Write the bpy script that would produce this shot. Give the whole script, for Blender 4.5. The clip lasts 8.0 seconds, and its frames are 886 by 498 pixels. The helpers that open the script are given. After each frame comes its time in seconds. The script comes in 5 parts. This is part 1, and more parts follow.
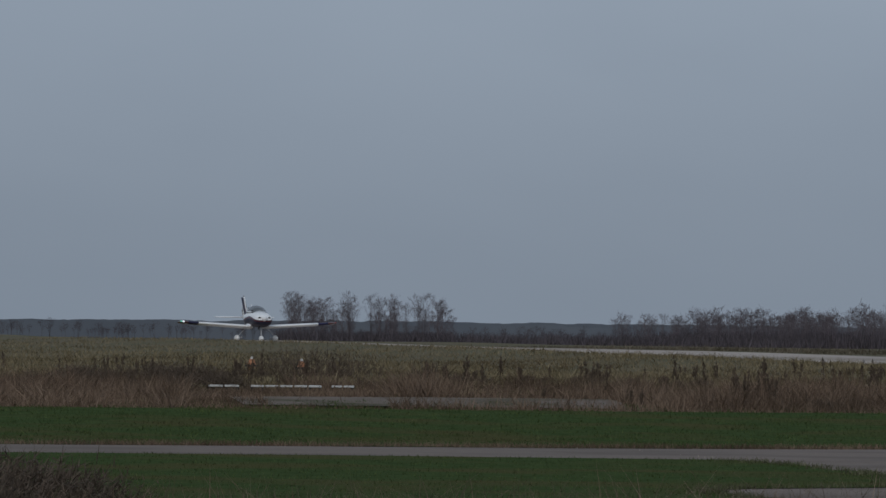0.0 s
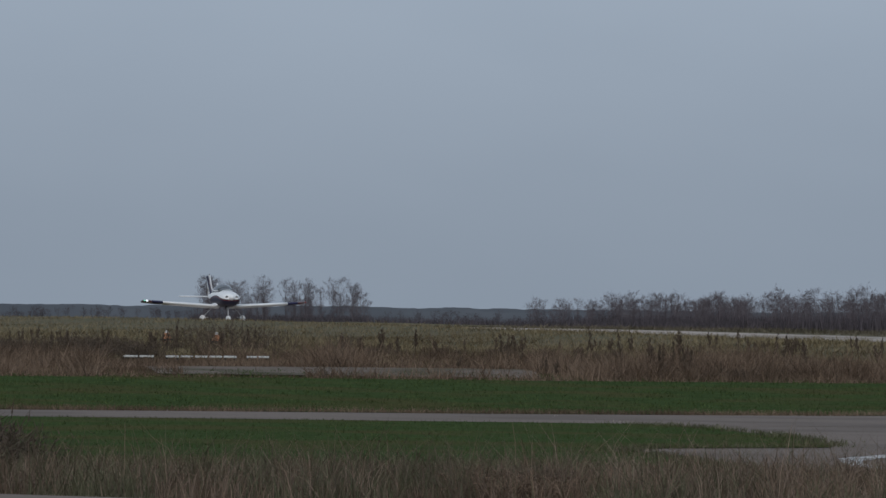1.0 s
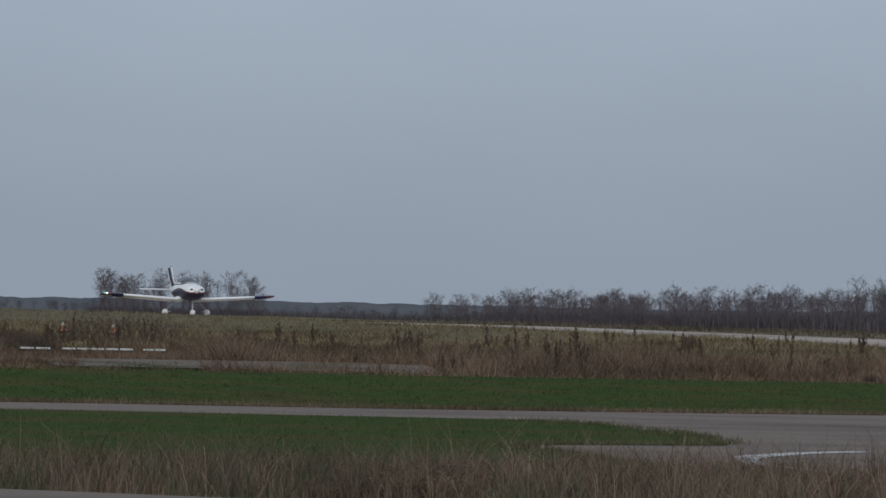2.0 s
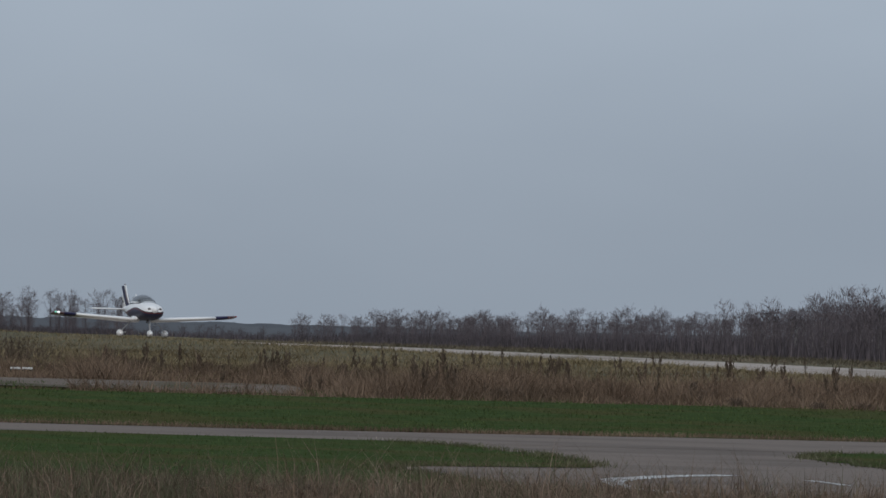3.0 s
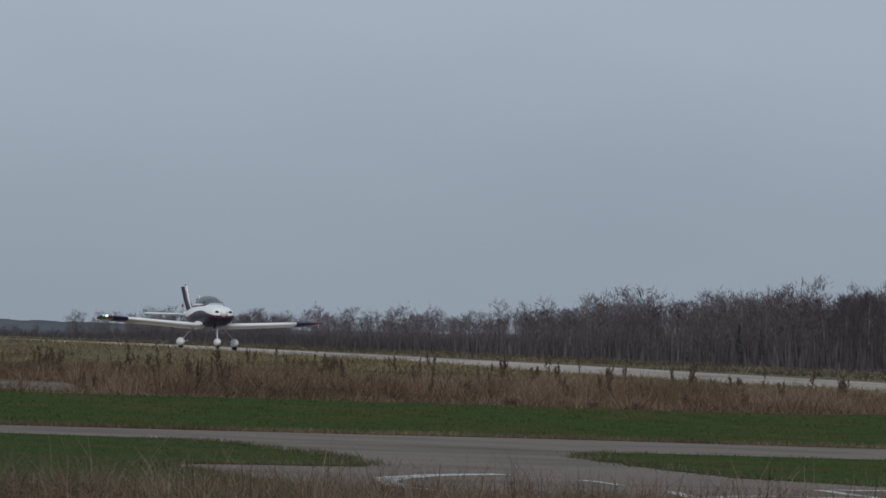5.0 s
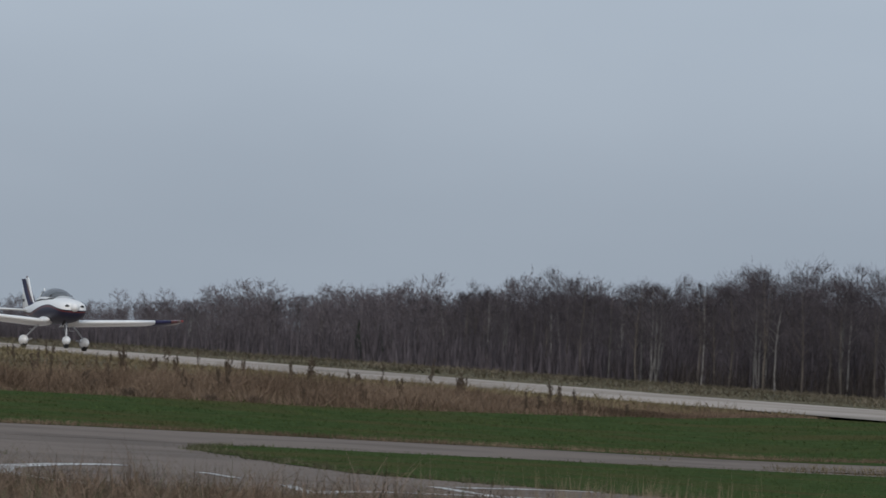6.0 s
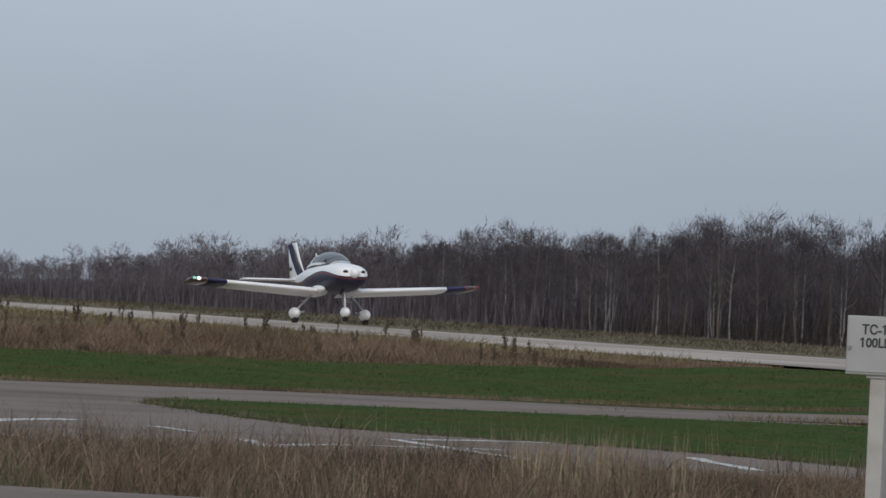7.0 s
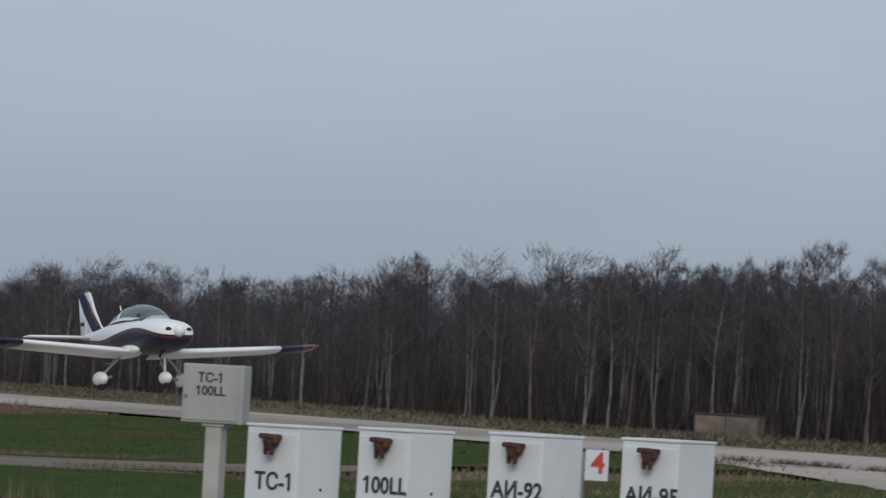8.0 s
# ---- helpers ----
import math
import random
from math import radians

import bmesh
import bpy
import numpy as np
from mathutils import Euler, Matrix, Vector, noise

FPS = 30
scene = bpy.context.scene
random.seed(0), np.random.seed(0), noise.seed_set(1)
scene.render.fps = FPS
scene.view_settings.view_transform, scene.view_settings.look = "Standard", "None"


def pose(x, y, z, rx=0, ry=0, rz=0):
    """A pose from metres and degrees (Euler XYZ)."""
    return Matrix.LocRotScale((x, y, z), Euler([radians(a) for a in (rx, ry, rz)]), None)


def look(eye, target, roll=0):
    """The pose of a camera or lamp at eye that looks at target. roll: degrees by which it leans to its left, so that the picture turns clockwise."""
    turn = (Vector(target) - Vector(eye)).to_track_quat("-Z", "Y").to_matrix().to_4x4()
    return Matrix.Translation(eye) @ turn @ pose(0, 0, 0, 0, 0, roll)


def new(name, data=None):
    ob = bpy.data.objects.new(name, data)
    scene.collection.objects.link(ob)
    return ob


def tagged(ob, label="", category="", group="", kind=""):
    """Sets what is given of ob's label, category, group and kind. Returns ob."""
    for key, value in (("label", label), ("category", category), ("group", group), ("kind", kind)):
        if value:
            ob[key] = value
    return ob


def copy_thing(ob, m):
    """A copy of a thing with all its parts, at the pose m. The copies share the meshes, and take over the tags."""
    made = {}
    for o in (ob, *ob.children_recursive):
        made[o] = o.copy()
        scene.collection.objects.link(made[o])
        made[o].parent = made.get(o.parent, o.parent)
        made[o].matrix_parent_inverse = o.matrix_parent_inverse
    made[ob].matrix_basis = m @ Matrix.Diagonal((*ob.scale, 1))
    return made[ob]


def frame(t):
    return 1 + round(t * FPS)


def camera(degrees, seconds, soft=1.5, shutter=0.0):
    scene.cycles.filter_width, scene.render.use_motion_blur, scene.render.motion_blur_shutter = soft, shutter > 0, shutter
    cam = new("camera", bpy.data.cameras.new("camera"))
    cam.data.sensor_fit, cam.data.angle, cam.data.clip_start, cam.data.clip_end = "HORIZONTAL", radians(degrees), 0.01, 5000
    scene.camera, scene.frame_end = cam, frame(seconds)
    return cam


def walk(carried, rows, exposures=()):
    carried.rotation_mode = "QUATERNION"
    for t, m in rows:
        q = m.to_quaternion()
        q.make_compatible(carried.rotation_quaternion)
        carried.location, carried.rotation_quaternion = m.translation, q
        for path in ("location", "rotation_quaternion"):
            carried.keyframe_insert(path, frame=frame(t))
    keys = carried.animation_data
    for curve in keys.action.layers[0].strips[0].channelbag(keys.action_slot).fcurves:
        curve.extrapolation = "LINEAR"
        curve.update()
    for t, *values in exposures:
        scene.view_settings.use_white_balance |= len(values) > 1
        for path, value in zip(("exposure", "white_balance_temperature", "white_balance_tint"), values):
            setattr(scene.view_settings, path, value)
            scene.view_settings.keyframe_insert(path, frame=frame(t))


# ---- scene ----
# ---------------------------------------------------------------- camera
LENS = 7.476          # long telephoto, degrees across the width
cam = camera(LENS, 8.0, soft=1.5, shutter=0.12)
EYE_Z = 1.7


def aim(alpha, elev, roll, rise=0.0):
    """Camera pose: alpha degrees from -x towards +y, elevation and roll in degrees."""
    eye = Vector((0.0, 0.0, EYE_Z + rise))
    a, e = radians(alpha), radians(elev)
    way = Vector((-math.cos(a) * math.cos(e), math.sin(a) * math.cos(e), math.sin(e)))
    return look(eye, eye + way * 100.0, roll)


AIMS = [
    (0.0, 11.300, 0.544, 0.640, 0.300),
    (0.034, 11.300, 0.544, 0.640, 0.300),
    (0.1, 10.998, 0.537, 0.665, 0.150),
    (0.2, 11.030, 0.565, 0.689, 0.040),
    (0.3, 11.125, 0.645, 0.713),
    (0.4, 11.179, 0.682, 0.737),
    (0.5, 11.346, 0.682, 0.762),
    (0.6, 11.452, 0.646, 0.745),
    (0.7, 11.641, 0.592, 0.728),
    (0.8, 11.755, 0.561, 0.712),
    (0.9, 11.938, 0.488, 0.695),
    (1.0, 12.020, 0.428, 0.679),
    (1.2, 12.200, 0.424, 0.663),
    (2.3, 13.276, 0.426, 1.437),
    (2.4, 13.444, 0.456, 1.489),
    (2.5, 13.572, 0.448, 1.541),
    (2.6, 13.779, 0.450, 1.558),
    (2.7, 13.872, 0.456, 1.574),
    (2.8, 13.947, 0.476, 1.590),
    (2.9, 14.009, 0.533, 1.607),
    (3.0, 13.995, 0.603, 1.623),
    (3.1, 13.977, 0.643, 1.743),
    (3.2, 13.952, 0.644, 1.862),
    (3.3, 13.984, 0.623, 1.982),
    (3.4, 14.052, 0.579, 2.101),
    (3.5, 14.138, 0.573, 2.221),
    (3.6, 14.307, 0.529, 2.237),
    (3.7, 14.443, 0.483, 2.254),
    (3.8, 14.536, 0.407, 2.270),
    (3.9, 14.614, 0.316, 2.286),
    (4.0, 14.636, 0.388, 2.303),
    (4.1, 14.767, 0.570, 2.240),
    (4.2, 14.777, 0.792, 2.177),
    (5.3, 16.474, 0.370, 2.166),
    (5.4, 16.643, 0.299, 2.314),
    (5.5, 16.722, 0.302, 2.461),
    (5.6, 17.075, 0.364, 2.631),
    (5.7, 17.633, 0.533, 2.800),
    (5.8, 18.114, 0.640, 3.235),
    (5.9, 18.761, 0.752, 3.150),
    (6.0, 19.093, 0.731, 3.180),
    (6.1, 19.511, 0.662, 3.450),
    (6.2, 19.732, 0.584, 3.477),
    (6.3, 19.755, 0.474, 3.220),
    (6.4, 19.684, 0.429, 2.963),
    (6.5, 19.357, 0.305, 2.706),
    (6.6, 19.297, 0.248, 2.705),
    (6.7, 19.117, 0.183, 2.704),
    (6.8, 19.249, 0.247, 2.702),
    (6.9, 19.351, 0.276, 2.701),
    (7.0, 19.502, 0.345, 2.700),
    (7.1, 19.747, 0.427, 2.440),
    (7.2, 19.991, 0.562, 2.498),
    (7.3, 20.734, 0.660, 2.485),
    (7.4, 21.303, 0.646, 2.719),
    (7.5, 22.425, 0.631, 2.684),
    (7.6, 23.077, 0.618, 3.062),
    (7.7, 23.790, 0.622, 2.832),
    (7.8, 24.238, 0.761, 2.939),
    (7.9, 24.641, 0.914, 3.045),
    (8.0, 25.073, 1.028, 3.151),
]
walk(cam, [(r[0], aim(*r[1:])) for r in AIMS],
     exposures=[(0.0, -0.46, 6230, 10), (0.5, -0.32, 6230, 10), (1.2, -0.18, 6260, 10), (2.5, -0.08, 6400, 10), (4.0, -0.12, 6420, 10), (5.5, -0.02, 6470, 10),
                (7.0, 0.20, 6550, 11), (8.0, 0.10, 6480, 10)])

# ---------------------------------------------------------------- world and sun
world = bpy.data.worlds.new("overcast_sky")
scene.world = world
world.use_nodes = True
wn, wl = world.node_tree.nodes, world.node_tree.links
wn.clear()
sky = wn.new("ShaderNodeTexSky")
sky.sky_type, sky.sun_disc = "NISHITA", False
sky.sun_elevation, sky.sun_rotation = radians(30), radians(116)
sky.air_density, sky.dust_density, sky.ozone_density = 1.0, 3.0, 1.0
wscale = wn.new("ShaderNodeVectorMath")
wscale.operation = "SCALE"
wscale.inputs["Scale"].default_value = 0.06
wl.new(sky.outputs[0], wscale.inputs[0])
# cloud deck: soft grey-blue layer, a little uneven
wtc = wn.new("ShaderNodeTexCoord")
wmap = wn.new("ShaderNodeMapping")
wmap.inputs["Scale"].default_value = (1.0, 1.0, 2.6)
wl.new(wtc.outputs["Generated"], wmap.inputs[0])
wnoise = wn.new("ShaderNodeTexNoise")
wnoise.inputs["Scale"].default_value, wnoise.inputs["Detail"].default_value = 13.0, 3.0
wl.new(wmap.outputs[0], wnoise.inputs["Vector"])
wramp = wn.new("ShaderNodeValToRGB")
wramp.color_ramp.elements[0].position, wramp.color_ramp.elements[0].color = 0.30, (0.310, 0.365, 0.436, 1)
wramp.color_ramp.elements[1].position, wramp.color_ramp.elements[1].color = 0.70, (0.335, 0.392, 0.464, 1)
wl.new(wnoise.outputs[0], wramp.inputs[0])
# the deck is dimmer towards the horizon
wsep = wn.new("ShaderNodeSeparateXYZ")
wl.new(wtc.outputs["Generated"], wsep.inputs[0])
wup = wn.new("ShaderNodeMapRange")
wup.interpolation_type = "SMOOTHSTEP"
wup.inputs["From Min"].default_value, wup.inputs["From Max"].default_value = 0.0, 0.06
wup.inputs["To Min"].default_value, wup.inputs["To Max"].default_value = 0.98, 1.26
wl.new(wsep.outputs["Z"], wup.inputs["Value"])
wdeck = wn.new("ShaderNodeVectorMath")
wdeck.operation = "SCALE"
wl.new(wramp.outputs[0], wdeck.inputs[0])
wl.new(wup.outputs[0], wdeck.inputs["Scale"])
wmix = wn.new("ShaderNodeMix")
wmix.data_type = "RGBA"
wmix.inputs["Factor"].default_value = 0.90
wl.new(wscale.outputs[0], wmix.inputs["A"])
wl.new(wdeck.outputs[0], wmix.inputs["B"])
wbg = wn.new("ShaderNodeBackground")
wl.new(wmix.outputs["Result"], wbg.inputs[0])
wbg.inputs[1].default_value = 1.0
wout = wn.new("ShaderNodeOutputWorld")
wl.new(wbg.outputs[0], wout.inputs[0])

sun = new("sun", bpy.data.lights.new("sun", "SUN"))
sun.data.energy, sun.data.angle, sun.data.color = 1.15, radians(30), (1.0, 0.96, 0.9)
sun.matrix_world = look((0, 0, 40), (-62, 30, 0))

# ---------------------------------------------------------------- materials


def surface(name, low, high, scale=4.0, rough=0.85, bump=0.15, stain=None, stain_scale=0.4, stain_at=0.55,
            stretch=(1, 1, 1), vary="", vary_by=0.35, metal=0.0, coat=0.0, spec=0.5):
    """A rough real-world surface: fine grain between two colours, large stains, bump."""
    m = bpy.data.materials.new(name)
    m.use_nodes = True
    n, l = m.node_tree.nodes, m.node_tree.links
    b = n["Principled BSDF"]
    b.inputs["Roughness"].default_value, b.inputs["Metallic"].default_value = rough, metal
    b.inputs["Coat Weight"].default_value, b.inputs["Specular IOR Level"].default_value = coat, spec
    tc = n.new("ShaderNodeTexCoord")
    mp = n.new("ShaderNodeMapping")
    mp.inputs["Scale"].default_value = stretch
    l.new(tc.outputs["Object"], mp.inputs[0])
    fine = n.new("ShaderNodeTexNoise")
    fine.inputs["Scale"].default_value, fine.inputs["Detail"].default_value = scale, 6.0
    l.new(mp.outputs[0], fine.inputs["Vector"])
    ramp = n.new("ShaderNodeValToRGB")
    ramp.color_ramp.elements[0].position, ramp.color_ramp.elements[0].color = 0.32, (*low, 1)
    ramp.color_ramp.elements[1].position, ramp.color_ramp.elements[1].color = 0.68, (*high, 1)
    l.new(fine.outputs[0], ramp.inputs[0])
    colour = ramp.outputs[0]
    if stain:
        big = n.new("ShaderNodeTexNoise")
        big.inputs["Scale"].default_value, big.inputs["Detail"].default_value = stain_scale, 5.0
        l.new(mp.outputs[0], big.inputs["Vector"])
        edge = n.new("ShaderNodeMapRange")
        edge.inputs["From Min"].default_value, edge.inputs["From Max"].default_value = stain_at - 0.08, stain_at + 0.1
        l.new(big.outputs[0], edge.inputs["Value"])
        mx = n.new("ShaderNodeMix")
        mx.data_type = "RGBA"
        l.new(edge.outputs[0], mx.inputs["Factor"])
        l.new(colour, mx.inputs["A"])
        mx.inputs["B"].default_value = (*stain, 1)
        colour = mx.outputs["Result"]
    if vary:
        if vary == "object":
            src = n.new("ShaderNodeObjectInfo").outputs["Random"]
        else:
            src = n.new("ShaderNodeNewGeometry").outputs["Random Per Island"]
        mr = n.new("ShaderNodeMapRange")
        mr.inputs["To Min"].default_value, mr.inputs["To Max"].default_value = 1 - vary_by, 1 + vary_by
        l.new(src, mr.inputs["Value"])
        sc = n.new("ShaderNodeVectorMath")
        sc.operation = "SCALE"
        l.new(colour, sc.inputs[0])
        l.new(mr.outputs[0], sc.inputs["Scale"])
        colour = sc.outputs[0]
    l.new(colour, b.inputs["Base Color"])
    if bump:
        bp = n.new("ShaderNodeBump")
        bp.inputs["Strength"].default_value, bp.inputs["Distance"].default_value = bump, 0.03
        l.new(fine.outputs[0], bp.inputs["Height"])
        l.new(bp.outputs[0], b.inputs["Normal"])
    return m


M_SOIL = surface("field_soil", (0.1012, 0.0854, 0.0484), (0.1628, 0.1364, 0.0792), 3.0, spec=0.1, stain=(0.1080, 0.1010, 0.0560), stain_scale=0.09)
M_LAWN = surface("lawn_turf", (0.0430, 0.0655, 0.0260), (0.0665, 0.0960, 0.0385), 2.5, bump=0.05, spec=0.0, stain=(0.0780, 0.0790, 0.0360), stain_scale=0.3, stain_at=0.54)
M_ASPHALT = surface("worn_asphalt", (0.182, 0.147, 0.124), (0.222, 0.182, 0.155), 14.0, 0.95, 0.1, spec=0.12, stain=(0.152, 0.124, 0.106),
                    stain_scale=0.35, stretch=(1, 0.7, 1))
M_CONCRETE = surface("runway_concrete", (0.37, 0.315, 0.272), (0.49, 0.425, 0.37), 5.0, 0.95, 0.1, spec=0.12, stain=(0.26, 0.225, 0.19),
                     stain_scale=0.12, stretch=(0.4, 1, 1))
M_OLDSLAB = surface("old_concrete", (0.150, 0.122, 0.102), (0.22, 0.183, 0.155), 4.0, 0.95, 0.2, spec=0.03, stain=(0.10, 0.09, 0.06), stain_scale=0.5)
M_SHEET = surface("dull_sheet_metal", (0.11, 0.105, 0.10), (0.17, 0.165, 0.16), 3.0, 0.7, 0.05, stain=(0.09, 0.06, 0.045), stain_scale=1.5)
M_MARKING = surface("road_paint", (0.50, 0.50, 0.49), (0.70, 0.70, 0.68), 6.0, 0.7, 0.05, stain=(0.25, 0.24, 0.23), stain_scale=2.0)
M_DRY = surface("dry_grass", (0.1550, 0.1120, 0.0850), (0.2950, 0.2180, 0.1660), 1.1, stain=(0.0760, 0.0560, 0.0420), stain_scale=0.55, stain_at=0.56, vary="island", vary_by=0.5, bump=0, spec=0.1)
M_RUSSET = surface("russet_weeds", (0.1270, 0.0870, 0.0610), (0.2360, 0.1700, 0.1220), 0.5, stain=(0.0800, 0.0560, 0.0390), stain_scale=0.22, stain_at=0.57, vary="island", vary_by=0.5, bump=0, spec=0.1)
M_WEED = surface("dry_weeds", (0.1560, 0.1270, 0.0740), (0.2500, 0.2040, 0.1220), 0.35, stain=(0.105, 0.080, 0.045), stain_scale=0.16, stain_at=0.55, vary="island", vary_by=0.5, bump=0, spec=0.1)
M_STALK = surface("dead_stalks", (0.07, 0.054, 0.042), (0.125, 0.096, 0.074), 2.0, vary="island", vary_by=0.5, bump=0, spec=0.1)
M_BLADE = surface("green_grass", (0.0490, 0.0730, 0.0265), (0.0745, 0.1020, 0.0370), 0.8, stain=(0.0823, 0.0823, 0.0378), stain_scale=0.3, stain_at=0.58, vary="island", vary_by=0.35, bump=0, spec=0.0)
M_GREYWEED = surface("grey_green_weeds", (0.0700, 0.0720, 0.0420), (0.1350, 0.1300, 0.0800), 1.5, vary="island", vary_by=0.45, bump=0, spec=0.1)
M_VERGE = surface("verge_grass", (0.105, 0.088, 0.064), (0.190, 0.158, 0.115), 0.6, stain=(0.075, 0.068, 0.044), stain_scale=0.12, stain_at=0.5, vary="island", vary_by=0.4, bump=0, spec=0.1)
M_PALE = surface("straw", (0.2350, 0.1840, 0.1240), (0.3450, 0.2740, 0.1880), 2.0, vary="island", vary_by=0.3, bump=0, spec=0.1)
M_BIRCH = surface("birch_bark", (0.122, 0.114, 0.109), (0.222, 0.211, 0.203), 0.7, stain=(0.07, 0.06, 0.055), stain_scale=1.6, stain_at=0.56, vary="object", vary_by=0.4)
M_BARK = surface("grey_bark", (0.075, 0.062, 0.052), (0.14, 0.118, 0.10), 1.2, vary="object", vary_by=0.3)
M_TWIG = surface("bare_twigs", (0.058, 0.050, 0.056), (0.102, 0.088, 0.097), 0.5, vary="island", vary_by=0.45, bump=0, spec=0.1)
# paler twigs for the distant trees: the haze is put into their colour
M_HAZED_TWIG = surface("haze_lightened_twigs", (0.098, 0.084, 0.092), (0.150, 0.130, 0.140), 0.5, vary="island", vary_by=0.4, bump=0, spec=0.1)
M_SPRUCE = surface("spruce_needles", (0.030, 0.042, 0.030), (0.050, 0.064, 0.046), 1.0, vary="island", vary_by=0.4, bump=0, spec=0.1)
# brushwood colour with the shade of the deep woods painted in
M_SHADED_BRUSH = surface("shaded_brushwood", (0.036, 0.030, 0.029), (0.066, 0.055, 0.052), 0.7, vary="island", vary_by=0.4, bump=0, spec=0.1)
M_WHITE = surface("white_gelcoat", (0.86, 0.86, 0.855), (0.90, 0.90, 0.895), 3.0, 0.28, 0.0, coat=0.3)
M_NAVY = surface("navy_paint", (0.016, 0.016, 0.055), (0.024, 0.024, 0.075), 3.0, 0.5, 0.0, spec=0.3)
M_RED = surface("dark_red_paint", (0.075, 0.020, 0.022), (0.105, 0.026, 0.027), 3.0, 0.32, 0.0, coat=0.3)
M_BLACK = surface("black_rubber", (0.012, 0.012, 0.012), (0.025, 0.025, 0.025), 8.0, 0.8, 0.05)
M_CABIN = surface("cabin_lining", (0.06, 0.06, 0.065), (0.10, 0.10, 0.105), 6.0, 0.8, 0.05)
M_STEEL = surface("grey_steel", (0.30, 0.30, 0.31), (0.42, 0.42, 0.43), 10.0, 0.4, 0.05, metal=0.7)
M_CABINET = surface("cabinet_enamel", (0.62, 0.64, 0.65), (0.72, 0.74, 0.75), 2.5, 0.45, 0.03, stain=(0.52, 0.53, 0.52), stain_scale=1.3, stain_at=0.66)
M_SIGNBOX = surface("grey_enamel", (0.33, 0.33, 0.315), (0.40, 0.40, 0.385), 3.0, 0.5, 0.03, stain=(0.27, 0.265, 0.245), stain_scale=2.0, stain_at=0.64)
M_POST = surface("painted_post", (0.38, 0.36, 0.335), (0.47, 0.45, 0.415), 4.0, 0.6, 0.05, stain=(0.30, 0.26, 0.21), stain_scale=3.0, stain_at=0.62)
M_RUST = surface("rusty_iron", (0.055, 0.022, 0.015), (0.13, 0.05, 0.03), 22.0, 0.8, 0.3, stain=(0.03, 0.014, 0.012), stain_scale=9.0)
M_INK = surface("black_lettering", (0.02, 0.02, 0.022), (0.04, 0.04, 0.042), 10.0, 0.6, 0.0)
M_REDINK = surface("red_lettering", (0.50, 0.05, 0.03), (0.60, 0.08, 0.05), 10.0, 0.6, 0.0)
M_ORANGE = surface("orange_paint", (0.34, 0.14, 0.06), (0.44, 0.20, 0.09), 8.0, 0.6, 0.05, stain=(0.35, 0.12, 0.05), stain_scale=5.0)
# blue-grey of distance haze painted into the base colour
M_FARWOOD = surface("hazed_distant_woods", (0.105, 0.122, 0.150), (0.130, 0.148, 0.178), 0.02, bump=0)


def lamp_glow(name, colour, strength):
    m = bpy.data.materials.new(name)
    m.use_nodes = True
    b = m.node_tree.nodes["Principled BSDF"]
    b.inputs["Base Color"].default_value = (*colour, 1)
    b.inputs["Emission Color"].default_value = (*colour, 1)
    b.inputs["Emission Strength"].default_value = strength
    return m


M_GREENLAMP = lamp_glow("green_lamp", (0.25, 0.75, 0.55), 0.35)
M_REDLAMP = lamp_glow("red_lamp", (0.22, 0.03, 0.03), 0.03)
M_STROBE = lamp_glow("strobe_lens", (0.85, 0.87, 0.9), 0.9)
M_CLOUDED = lamp_glow("beacon_lens", (0.14, 0.10, 0.10), 0.02)

M_GLASS = bpy.data.materials.new("canopy_glass")
M_GLASS.use_nodes = True
gb = M_GLASS.node_tree.nodes["Principled BSDF"]
gb.inputs["Base Color"].default_value = (0.55, 0.6, 0.65, 1)
gb.inputs["Roughness"].default_value, gb.inputs["IOR"].default_value = 0.03, 1.45
gb.inputs["Transmission Weight"].default_value = 0.85


